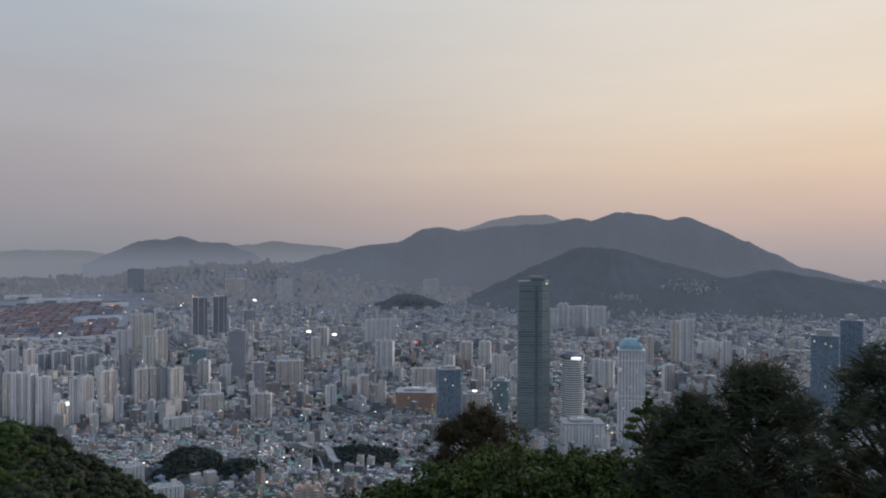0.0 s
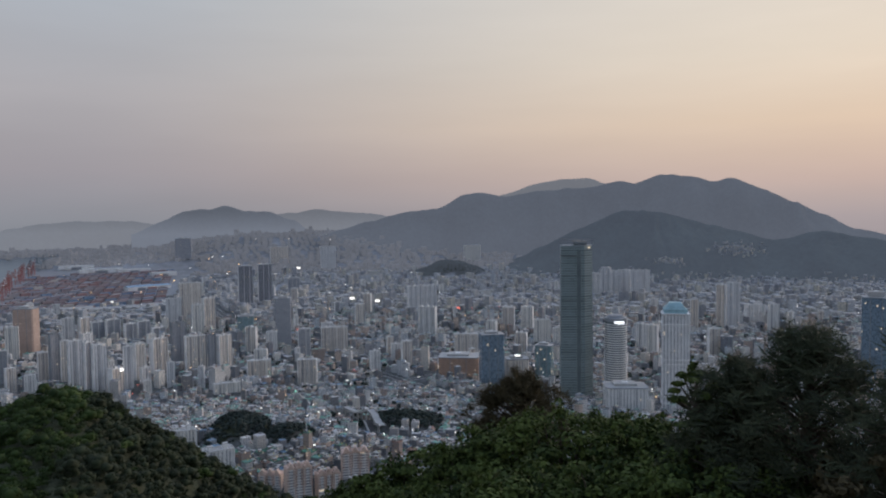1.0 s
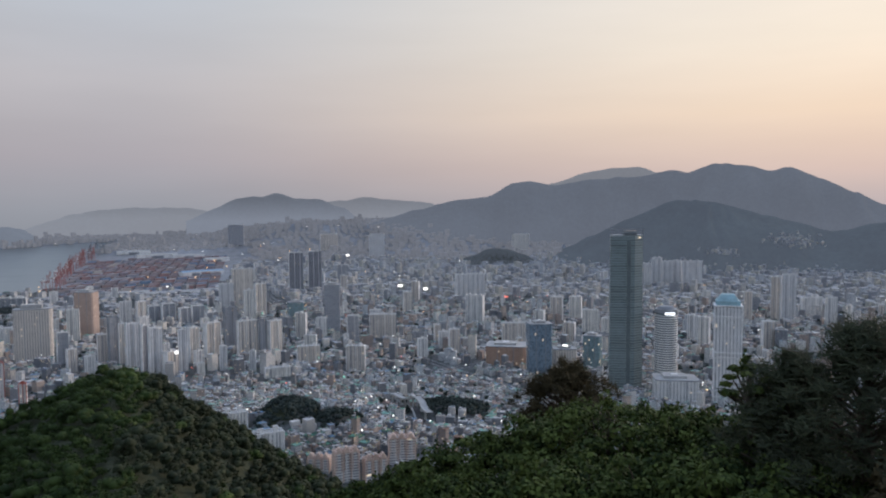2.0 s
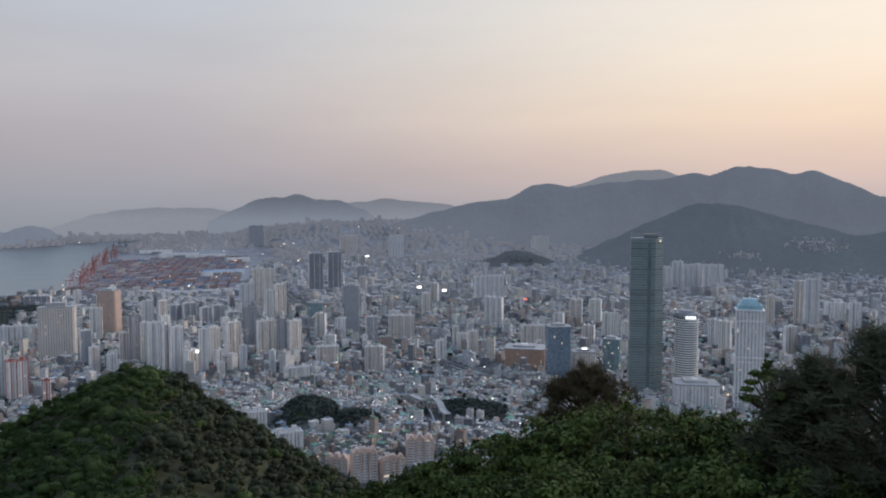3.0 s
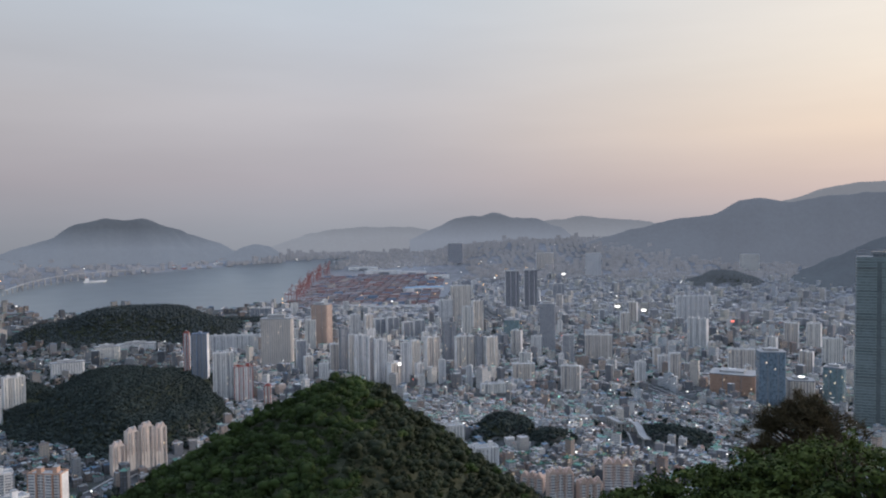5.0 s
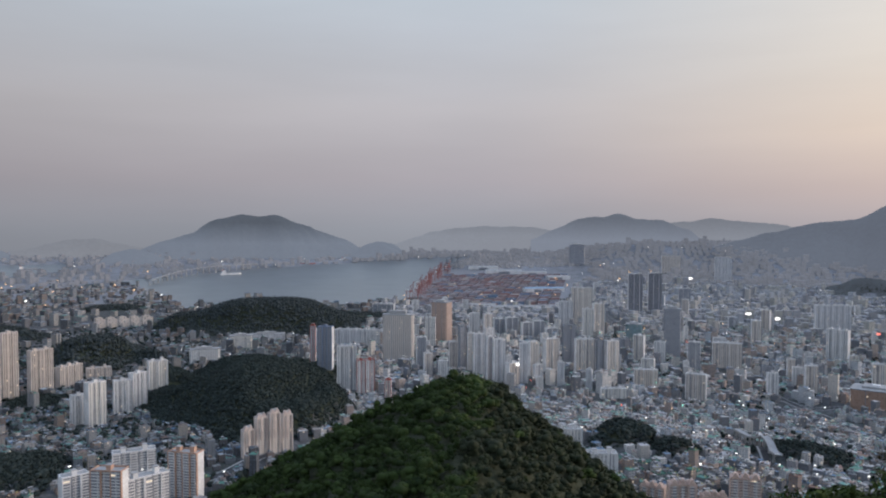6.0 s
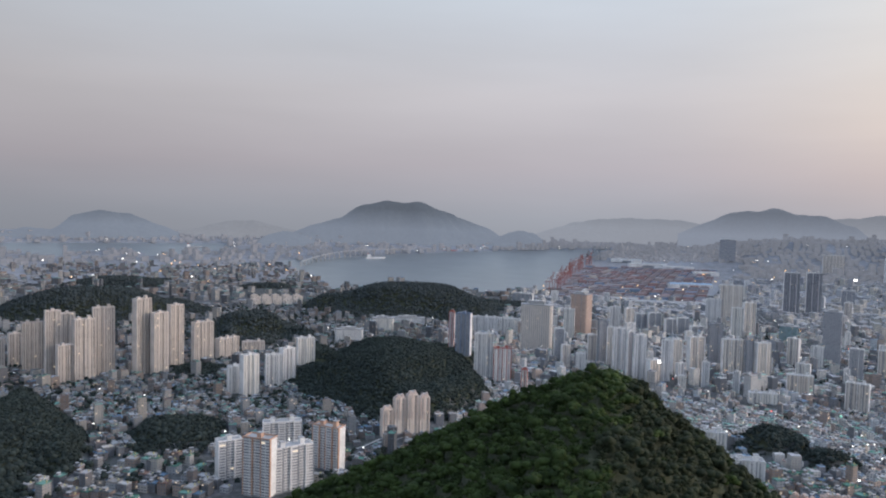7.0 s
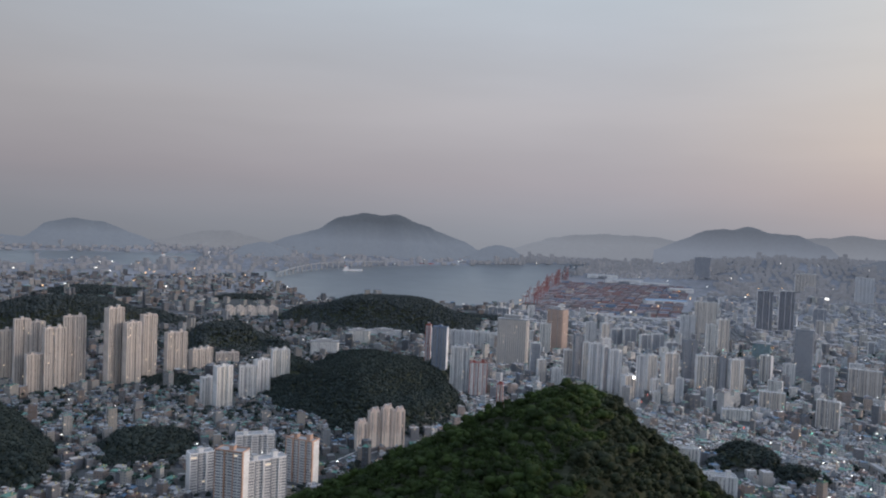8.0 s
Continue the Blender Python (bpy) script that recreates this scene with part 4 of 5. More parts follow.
def house(az, d, w, l, h, ang, q):
    """A low concrete house: wall, roof slab with parapet, stair room, water tank."""
    ob = tagged(new("house"), "low flat-roofed concrete house in a dense quarter", "house", "nearest houses")
    b = Build()
    b.box(-w / 2, w / 2, -l / 2, l / 2, -5, h)
    part("wall", b, HOUSE_ONE, ob)
    b = Build()
    b.box(-w / 2 - 0.25, w / 2 + 0.25, -l / 2 - 0.25, l / 2 + 0.25, h, h + 0.3)
    for x0, x1, y0, y1 in ((-w / 2, w / 2, -l / 2, -l / 2 + 0.2), (-w / 2, w / 2, l / 2 - 0.2, l / 2), (-w / 2, -w / 2 + 0.2, -l / 2 + 0.2, l / 2 - 0.2), (w / 2 - 0.2, w / 2, -l / 2 + 0.2, l / 2 - 0.2)):
        b.box(x0, x1, y0, y1, h + 0.3, h + 1.1)
    part("roof", b, ROOF_ONE, ob)
    if q < 0.75:
        b = Build()
        b.box(-w * 0.36, -w * 0.02, -l * 0.3, l * 0.12, h + 0.3, h + 2.9)
        room = part("stair_room", b, HOUSE_ONE, ob)
        b = Build()
        b.box(-w * 0.36 - 0.2, -w * 0.02 + 0.2, -l * 0.3 - 0.2, l * 0.12 + 0.2, h + 2.9, h + 3.1)
        part("roof_slab", b, CONCRETE, room)
    if q > 0.35:
        b = Build()
        n = 10
        b.prism([(w * 0.22 + 0.8 * math.cos(6.283 * k / n), l * 0.2 + 0.8 * math.sin(6.283 * k / n)) for k in range(n)], h + 0.3, h + 1.9, 0, 0)
        part("water_tank", b, TANK, ob, "round plastic water tank")
    p, _ = at(az, d, land(az, d))
    ob.matrix_world = Matrix.Translation(p) @ Matrix.Rotation(radians(ang), 4, "Z")


# nearest houses use dimmed palettes too, walls at 0.7 and roofs at 0.8
HOUSE_ONE = facade("single_house_wall", [tuple(c * 0.7 for c in h) for h in HOUSES], wide=0.5, tall=0.42, lit=0.02, island=False)
rm = Mat("single_roof_paint", 0.85)
rm.colour(rm.mix(0.5, rm.ramp(rm.n("ShaderNodeObjectInfo").outputs["Random"], [(i / 10, tuple(x * 0.8 for x in c)) for i, c in enumerate(ROOFS)], "CONSTANT"), rm.ramp(rm.noise(0.6, 4), [(0.3, (0.55, 0.55, 0.55)), (0.7, (1, 1, 1))]), "MULTIPLY"))
ROOF_ONE = rm.m
TANK = weathered("water_tank_plastic", (0.55, 0.50, 0.25), rough=0.5)
near.sort(key=lambda q: q[1])
single = [q for q in near if -3 < q[0] < 14 or 41 < q[0] < 66][:290]
for q in single:
    house(*q)
chosen = set(single)
near = [q for q in near if q not in chosen]
# roof tone lightened for the haze over distant blocks
ROOF_PALE = weathered("haze_pale_roof", (0.40, 0.41, 0.43), scale=0.03, depth=0.4)
house_mass("low_rise_houses", [q for q in near if q[0] < 34], HOUSE, ROOF, "dense low-rise houses with flat painted roofs", True)
# valley and harbour quarters take the dimmed wall and roof copies
house_mass("valley_houses", [q for q in near + mid if q[0] >= 34], VALLEY, VALLEY_ROOF, "brick and concrete houses in the valley quarter, colours dimmed for weaker light", True)
house_mass("city_blocks", [q for q in mid if q[0] < 34], HOUSE, ROOF, "dense mid-city houses and shop blocks", True)
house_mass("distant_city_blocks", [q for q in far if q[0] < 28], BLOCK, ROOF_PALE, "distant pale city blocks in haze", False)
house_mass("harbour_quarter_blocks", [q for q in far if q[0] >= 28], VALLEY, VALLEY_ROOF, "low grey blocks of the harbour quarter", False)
# haze painted as a glow on the far city's walls and roofs
CITY_HAZE = haze_glow("far_city_haze", (0.15, 0.15, 0.16), (0.66, 0.71, 0.84), 0.15)
house_mass("backdrop_far_city", haze, CITY_HAZE, CITY_HAZE, "far harbour city sunk in haze", False)

# main roads with kerbs and pavements
for spots_of in [SPOTS]:
    n = 0
    for road in ROADS:
        ob = tagged(new("road"), "asphalt avenue between rows of buildings", "road", kind="structure")
        deck, walks = Build(), Build()
        for _ in range(len(road) - 1):
            pts = spots_of[n]
            n += 1
            for (x0, y0), (x1, y1) in zip(pts, pts[1:]):
                L = math.dist((x0, y0), (x1, y1))
                nx, ny = -(y1 - y0) / L, (x1 - x0) / L

                def lay(b, o0, o1, up):
                    q = []
                    for x, y, o in ((x0, y0, o0), (x1, y1, o0), (x1, y1, o1), (x0, y0, o1)):
                        d, az = math.hypot(x, y), math.degrees(math.atan2(-x, y))
                        p, s = at(az, d, land(az, d) + up)
                        q.append((p.x + nx * o, p.y + ny * o, p.z))
                    b.face(q)
                lay(deck, -6.5, 6.5, 0.5)
                for sgn in (-1, 1):
                    lay(walks, min(sgn * 6.5, sgn * 9.0), max(sgn * 6.5, sgn * 9.0), 0.68)
        part("carriageway", deck, ASPHALT, ob)
        part("pavement", walks, PAVING, ob)

# houses that climb the foothills
from_hills = FOOTHILLS.data
tree = BVHTree.FromPolygons([v.co.copy() for v in from_hills.vertices], [tuple(p.vertices) for p in from_hills.polygons])
rh = random.Random(21)
b = Build()
for k in range(420):
    az, e = (rh.gauss(-26.3, 1.0), rh.gauss(-3.05, 0.22)) if k < 110 else (rh.gauss(-21.5, 0.7), rh.gauss(-4.0, 0.15)) if k < 150 else (rh.uniform(-40, -10), rh.gauss(-5.3, 0.3))
    a, e = radians(az), radians(e)
    hit = tree.ray_cast(EYE, Vector((-math.sin(a) * math.cos(e), math.cos(a) * math.cos(e), math.sin(e))))
    if hit[0] is None:
        continue
    p, w, l, h = hit[0], rh.uniform(2.5, 6), rh.uniform(2.5, 6), rh.uniform(3, 8)
    t = rh.uniform(0, 3)
    c, s2 = math.cos(t), math.sin(t)
    b.prism([(p.x + x * c - y * s2, p.y + x * s2 + y * c) for x, y in ((-w, -l), (w, -l), (w, l), (-w, l))], p.z - 6, p.z + h)
tagged(new("hillside_houses", b.mesh("hillside_houses", [BLOCK, ROOF_PALE])), "pale houses climbing the wooded foothills", "houses", kind="stuff")

# ---------------------------------------------------------------- woods


class Leaves:
    """Gathers leaf quads as arrays and makes one mesh of them."""

    def __init__(self):
        self.q = []

    def mesh(self, name, mats):
        v = np.concatenate(self.q).reshape(-1, 3).astype(np.float32)
        n = len(v) // 4
        me = bpy.data.meshes.new(name)
        me.vertices.add(len(v))
        me.vertices.foreach_set("co", v.ravel())
        me.loops.add(len(v))
        me.loops.foreach_set("vertex_index", np.arange(len(v), dtype=np.int32))
        me.polygons.add(n)
        me.polygons.foreach_set("loop_start", np.arange(0, 4 * n, 4, dtype=np.int32))
        for m in mats:
            me.materials.append(m)
        me.update(calc_edges=True)
        me.validate()
        return me


nrng = np.random.default_rng(3)


def leaf_cloud(b, r, c, rad, n, size, flat=0.75, shell=0.55, tilt=0.45, low=-0.45):
    """Small leaves over the outer part of an uneven crown; they lie with its surface, more or less."""
    th, z = nrng.uniform(0, 6.283, n), nrng.uniform(low, 1.0, n)
    k = rad * (shell + (1 - shell) * nrng.random(n) ** 0.6)
    for _ in range(4):
        a, h = nrng.uniform(0, 6.283), nrng.uniform(-0.2, 0.9)
        near = np.clip(np.cos(th - a), 0, 1) ** 3 * np.exp(-((z - h) / 0.5) ** 2)
        k *= 1 + nrng.uniform(-0.25, 0.3) * near
    q = np.sqrt(np.maximum(0, 1 - z * z))
    out = np.stack([q * np.cos(th), q * np.sin(th), z], 1)
    p = np.array(c) + out * k[:, None] * np.array([1, 1, flat])
    nrm = out * np.array([1, 1, 1 / flat]) + nrng.normal(0, tilt, (n, 3))
    nrm /= np.linalg.norm(nrm, axis=1)[:, None] + 1e-9
    t = np.cross(nrm, nrng.normal(0, 1, (n, 3)))
    t /= np.linalg.norm(t, axis=1)[:, None] + 1e-9
    s = np.cross(nrm, t)
    w = (size * nrng.uniform(0.6, 1.3, n))[:, None]
    b.q.append(np.stack([p - t * w * 0.5, p - s * w * 0.32, p + t * w * 0.5, p + s * w * 0.32], 1))


def dome(b, c, rad, flat, r, n=9, rings=4):
    """The closed body of a crown under its leaves, uneven all round."""
    i = len(b.v)
    for k in range(rings):
        e = -0.35 + 1.75 * k / rings
        for j in range(n):
            a = 6.283 * (j + 0.5 * (k % 2)) / n
            g = rad * r.uniform(0.7, 1.15)
            b.v.append((c[0] + g * math.cos(e) * math.cos(a), c[1] + g * math.cos(e) * math.sin(a), c[2] + g * math.sin(e) * flat))
    b.v.append((c[0], c[1], c[2] + rad * flat))
    for k in range(rings - 1):
        for j in range(n):
            b.f.append((i + k * n + j, i + k * n + (j + 1) % n, i + (k + 1) * n + (j + 1) % n, i + (k + 1) * n + j))
    for j in range(n):
        b.f.append((i + (rings - 1) * n + j, i + (rings - 1) * n + (j + 1) % n, i + rings * n))


def lobes(leaves, bodies, r, c, rad, n, each, size, flat):
    """A crown of several leafy boughs of unequal size."""
    for k in range(n):
        th, up = r.uniform(0, 6.283), r.uniform(0.0, 0.75)
        o = rad * 0.62 * r.random() ** 0.5 * (1 - 0.5 * up)
        small = rad * r.uniform(0.34, 0.62)
        p = (c[0] + o * math.cos(th), c[1] + o * math.sin(th), c[2] + rad * up * flat)
        leaf_cloud(leaves, r, p, small * 1.12, each, size, flat=0.8, shell=0.5, tilt=0.8, low=-0.3)
        dome(bodies, p, small * 0.66, 0.8, r, 6, 3)


def canopy(name, leaves, bodies, mat):
    """One mesh of crown bodies and the leaves over them."""
    lv = np.concatenate(leaves.q).reshape(-1, 3)
    n0 = len(bodies.v)
    me = bpy.data.meshes.new(name)
    quads = (np.arange(len(lv)) + n0).reshape(-1, 4)
    me.from_pydata(bodies.v + lv.tolist(), [], bodies.f + quads.tolist())
    me.materials.append(mat)
    flags = np.zeros(len(me.polygons), dtype=bool)
    flags[:len(bodies.f)] = True
    me.polygons.foreach_set("use_smooth", flags)
    me.update()
    return me


# the wooded spur
r = random.Random(11)
oak, pine, oak_body, pine_body = Leaves(), Leaves(), Build(), Build()
step = 4.1
for i in range(-16, 80):
    for j in range(0, 96):
        x, y = 28 - i * step + r.uniform(-1.9, 1.9), 30 + j * step * 0.78 + r.uniform(-1.9, 1.9)
        d, az = math.hypot(x, y), math.degrees(math.atan2(-x, y))
        if not (58 < d < 300 and 2 < az < 60):
            continue
        z = land(az, d)
        low = math.degrees(math.atan2(z + 5 - EYE.z, d))
        if low < -34:
            continue
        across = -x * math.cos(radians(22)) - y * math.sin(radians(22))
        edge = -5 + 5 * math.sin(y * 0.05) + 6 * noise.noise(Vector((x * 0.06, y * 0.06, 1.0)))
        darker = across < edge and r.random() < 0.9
        grown = r.random() ** 2.2
        rad = (1.7 + 3.0 * grown) * (0.75 + 0.25 * d / 250)
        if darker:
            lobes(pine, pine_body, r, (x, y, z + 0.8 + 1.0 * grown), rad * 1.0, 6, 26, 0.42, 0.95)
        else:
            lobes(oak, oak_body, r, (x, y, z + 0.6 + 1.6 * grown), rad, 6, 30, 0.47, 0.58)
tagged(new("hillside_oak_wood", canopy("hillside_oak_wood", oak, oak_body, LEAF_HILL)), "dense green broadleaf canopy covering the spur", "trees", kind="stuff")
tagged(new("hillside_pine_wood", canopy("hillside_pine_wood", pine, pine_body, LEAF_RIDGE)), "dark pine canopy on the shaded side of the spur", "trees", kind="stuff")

# woods on the hills in the city
for hn, (ha, hd, hh, hw, hl) in enumerate(HILLS):
    r = random.Random(40 + hn)
    b, body = Leaves(), Build()
    gap = 6.2 if hd < 1800 else 9.5
    nx, ny = int(2.0 * hw / gap), int(2.0 * hl / gap)
    for i in range(-nx, nx + 1):
        for j in range(-ny, ny + 1):
            d = hd + j * gap + r.uniform(-3, 3)
            az = ha + math.degrees((i * gap + r.uniform(-3, 3)) / hd)
            if hill_at(az, d) < 7 or not free(-math.sin(radians(az)) * d, math.cos(radians(az)) * d, 4):
                continue
            p, s = at(az, d, land(az, d))
            wide = gap * s * (0.38 + 0.6 * r.random() ** 2)
            up = p.z + r.uniform(0.5, 3.2) * s
            dome(body, (p.x, p.y, up), wide * 0.8, 0.8, r, 6, 3)
            leaf_cloud(b, r, (p.x, p.y, up), wide * 1.15, 12, gap * 0.40 * s, flat=0.95, shell=0.5, tilt=0.7, low=0.0)
    # the knoll past 3600 m gets its haze as emission, nearer ones in colour
    tagged(new("city_wood", canopy("city_wood", b, body, LEAF_CITY if hd < 1900 else haze_glow('far_knoll_haze_leaves', (0.05, 0.06, 0.06), (0.58, 0.68, 0.88), 0.08) if hd > 3600 else LEAF_HAZY)), "dark green wood on a hill among the houses", "trees", "city woods", kind="stuff")


# trees in gardens and along streets
r = random.Random(71)
b, body = Leaves(), Build()
for k in range(7600):
    d, az = math.sqrt(r.uniform(780 ** 2, 2500 ** 2)), r.uniform(-42, 67) if k % 3 else r.uniform(38, 67)
    x, y = -math.sin(radians(az)) * d, math.cos(radians(az)) * d
    if noise.noise(Vector((x * 0.006, y * 0.006, 2.0))) < (0.02 if az < 40 else -0.6 if az > 43 and d < 1300 else -0.35) or hill_at(az, d) > 6 or not free(x, y, 2):
        continue
    p, s = at(az, d, land(az, d))
    wide = r.uniform(2.6, 5.5)
    for _ in range(r.choice((1, 1, 2, 3))):
        c = (p.x + r.uniform(-5, 5), p.y + r.uniform(-5, 5), p.z + 4.5 + r.uniform(0, 4))
        dome(body, c, wide * 0.9, 0.95, r, 7, 3)
        leaf_cloud(b, r, c, wide, 13, 2.0, flat=0.95, shell=0.85, tilt=0.3, low=-0.2)
tagged(new("street_trees", canopy("street_trees", b, body, LEAF_CITY)), "dark garden and street trees between houses", "trees", kind="stuff")


def limb(b, p, q, r0, r1, n=7):
    p, q = Vector(p), Vector(q)
    d = (q - p).normalized()
    e = d.orthogonal().normalized()
    g = d.cross(e)
    i = len(b.v)
    for c, rad in ((p, r0), (q, r1)):
        b.v.extend(tuple(c + (e * math.cos(6.283 * k / n) + g * math.sin(6.283 * k / n)) * rad) for k in range(n))
    for k in range(n):
        j = (k + 1) % n
        b.f.append((i + k, i + j, i + n + j, i + n + k))
        b.uv.extend([(0, 0)] * 4)
        b.mi.append(0)


def shrub(az, d, top, rad, seed, mat=None, name="shrub", label="dense green broadleaf shrub below the lookout", clumps=130, leaves=140, size=0.084):
    """top is the angle of its highest leaves below the eye."""
    r = random.Random(seed)
    ob = tagged(new(name), label, "shrub", "shrubs below the lookout")
    p, _ = at(az, d, land(az, d) - 0.05)
    tip = EYE.z + d * math.tan(radians(top)) - p.z
    ob.location = p
    wood, crown = Build(), Leaves()
    mid = Vector((0, 0, tip - rad * 0.95))
    limb(wood, (0, 0, 0), (0.05, 0.0, max(0.3, mid.z - rad * 0.4)), 0.11, 0.07)
    for k in range(clumps):
        th, z = r.uniform(0, 6.283), r.uniform(-0.4, 1.0)
        q = math.sqrt(max(0, 1 - z * z)) * r.uniform(0.7, 1.08)
        c = mid + Vector((rad * q * math.cos(th), rad * q * math.sin(th), rad * 0.78 * z * r.uniform(0.75, 1.08)))
        if k % 2 == 0:
            limb(wood, (0.05, 0, max(0.3, mid.z - rad * 0.4)), c, 0.04, 0.008, 5)
        spray = rad * r.uniform(0.10, 0.27)
        leaf_cloud(crown, r, c, spray, int(leaves * (0.35 + 2.2 * spray / rad)), size * r.uniform(0.8, 1.25), flat=0.5, shell=0.3, tilt=0.45, low=-0.15)
        if z > 0.25 and k % 3 == 0:
            sprig = c + Vector((r.uniform(-0.12, 0.12), r.uniform(-0.12, 0.12), r.uniform(0.10, 0.26)))
            limb(wood, c, sprig, 0.008, 0.004, 4)
            leaf_cloud(crown, r, sprig, 0.11, 26, size, flat=1.3, shell=0.2, tilt=0.6)
    part("trunk", wood, BARK, ob)
    part("crown", crown, mat or LEAF_NEAR, ob)
    return ob


BUSHES = [(10.6, 12.5, -23.0, 1.2), (15.0, 12.5, -23.8, 1.2), (19.0, 12.0, -25.5, 1.2), (12.5, 15.5, -22.6, 1.3), (9.0, 16.5, -21.6, 1.0), (5.6, 15.5, -21.0, 1.1), (2.2, 15.5, -20.2, 1.2), (-1.4, 15, -18.6, 1.3), (-5.0, 15.5, -17.2, 1.4), (-9.0, 15, -15.9, 1.5), (-13.4, 14.5, -14.2, 1.7),
          (-17.5, 14.5, -14.5, 1.7), (-21.5, 14.5, -14.9, 1.6), (-26.5, 13.5, -14.0, 1.8), (5.5, 12.5, -23.4, 1.2), (0.5, 12, -21.6, 1.3), (-5.5, 12, -19.8, 1.4), (-11.5, 11.5, -18.5, 1.5), (-17.5, 11.5, -18.0, 1.5),
          (-23.5, 11.0, -17.6, 1.5), (-30, 11, -17, 1.6)]
for k, q in enumerate(BUSHES):
    shrub(*q, 200 + k)

shrub(-23.6, 12.9, -11.3, 0.62, 260, label="leafy green branches beside the dark pine", clumps=26, leaves=120)
shrub(-36.5, 10.2, -15.2, 1.0, 261, mat=LEAF_BROWN, label="brownish shrub in front of the dark pine", clumps=40, leaves=160)


def pine_tree(az, d, top, rad, seed, mat, label, tufts=150, needles=46, tall=1.0, drop=0.0):
    """Trunk, limbs and tufts of long needles that point up and out."""
    r = random.Random(seed)
    ob = tagged(new("pine_tree"), label, "pine tree", "pines below the lookout")
    p, _ = at(az, d, land(az, d) - 0.05)
    tip = EYE.z + d * math.tan(radians(top)) - p.z
    ob.location = p
    wood, crown = Build(), Build()
    limb(wood, (0, 0, 0), (0.1, 0.1, tip - 0.5), 0.17, 0.05)
    for k in range(tufts):
        f = (k + 0.5) / tufts
        z = tip - 0.12 - (rad * 2.0 * tall) * f
        out = rad * (0.18 + 0.82 * math.sin(min(1.0, f * 1.5) * 1.57)) * r.uniform(0.35, 1.0)
        th = k * 2.4 + r.uniform(-0.4, 0.4)
        c = Vector((out * math.cos(th), out * math.sin(th), z + r.uniform(-0.1, 0.25)))
        if k % 3 == 0:
            limb(wood, (0.08, 0.08, max(0.2, c.z - 0.5)), c, 0.035, 0.01, 5)
        for _ in range(needles):
            ax, el = r.uniform(0, 6.283), r.uniform(-0.2, 1.35)
            s = r.uniform(0.14, 0.26)
            v = Vector((math.cos(ax) * math.cos(el), math.sin(ax) * math.cos(el), math.sin(el))) * s
            o = v.orthogonal().normalized() * 0.011
            base = c + Vector((r.gauss(0, 0.06), r.gauss(0, 0.06), r.gauss(0, 0.06)))
            crown.face([base - o, base + o, base + v])
    part("trunk", wood, BARK, ob)
    part("crown", crown, mat, ob)
    return ob


pine_tree(-10.8, 18.5, -12.6, 1.45, 301, LEAF_BROWN, "small brownish pine top among shrubs", tufts=230, needles=60, tall=0.55)
pine_tree(-26.2, 12.5, -10.9, 1.1, 302, LEAF_PINE, "dark pine with upright tufts", tufts=170, needles=60)
pine_tree(-30.6, 12.0, -8.6, 1.5, 303, LEAF_PINE, "tall dark pine standing over the shrubs", tufts=300, needles=60)
pine_tree(-38.5, 11.0, -7.2, 1.4, 304, LEAF_PINE, "tall dark pine standing over the shrubs", tufts=240, needles=60)

# ---------------------------------------------------------------- the container port
# crane red greyed down for the haze over the port
CRANE_RED = weathered("crane_red_paint", (0.38, 0.17, 0.16), scale=0.1)
CRANE_DARK = weathered("crane_dark_paint", (0.16, 0.20, 0.24), scale=0.1)


def bar(b, p, q, t):
    limb(b, p, q, t, t, 4)


def gantry_crane(az, d, turn, paint, label, up=1.0, raised=True):
    ob = tagged(new("gantry_crane"), label, "crane", "quay cranes")
    for sx in (-9, 9):
        for sy in (-12, 12):
            b = Build()
            bar(b, (sx, sy, 0), (sx * 0.9, sy, 46), 1.1)
            part("leg", b, paint, ob)
    b = Build()
    for sx in (-9, 9):
        bar(b, (sx, -12, 18), (sx, 12, 18), 0.9)
        bar(b, (sx * 0.9, -12, 46), (sx * 0.9, 12, 46), 0.9)
        bar(b, (sx, -12, 18), (sx, 12, 44), 0.5)
    part("portal_frame", b, paint, ob)
    b = Build()
    for sx in (-3, 3):
        bar(b, (sx, 30, 44), (sx, -14, 44), 1.2)
    part("girder", b, paint, ob)
    b = Build()
    for sx in (-3, 3):
        bar(b, (sx, -14, 44), (sx, -30 if raised else -62, 88 if raised else 44), 1.0)
    part("boom", b, paint, ob, "raised boom")
    b = Build()
    bar(b, (-5, -8, 46), (0, -10, 72), 0.8)
    bar(b, (5, -8, 46), (0, -10, 72), 0.8)
    bar(b, (0, -10, 72), (0, 26, 46), 0.5)
    part("apex_frame", b, paint, ob)
    b = Build()
    b.box(-4, 4, 14, 24, 45.2, 51)
    part("machine_house", b, PIER_WHITE, ob)
    p, s = at(az, d, land(az, d) - 0.5)
    ob.matrix_world = Matrix.Translation(p) @ Matrix.Rotation(radians(turn), 4, "Z") @ Matrix.Scale(s * up, 4)
    return ob


first = gantry_crane(26.0, 3230, 60, CRANE_RED, "red container gantry crane on the quay")
rc = random.Random(5)
for k in range(1, 19):
    d = 3230 + 98 * k
    az = 26.2 - (d - 3150) / 4050 * 5.6 - 0.25 - rc.uniform(0, 0.5)
    p, s = at(az, d, land(az, d) - 0.5)
    copy_thing(first, Matrix.Translation(p) @ Matrix.Rotation(radians(50 + rc.uniform(-12, 12)), 4, "Z")).scale = (s, s, s)
for az, d in ((22.9, 5250), (22.5, 5350), (23.3, 4900)):
    gantry_crane(az, d, 40, CRANE_DARK, "tall dark gantry crane on the far quay", up=1.2)

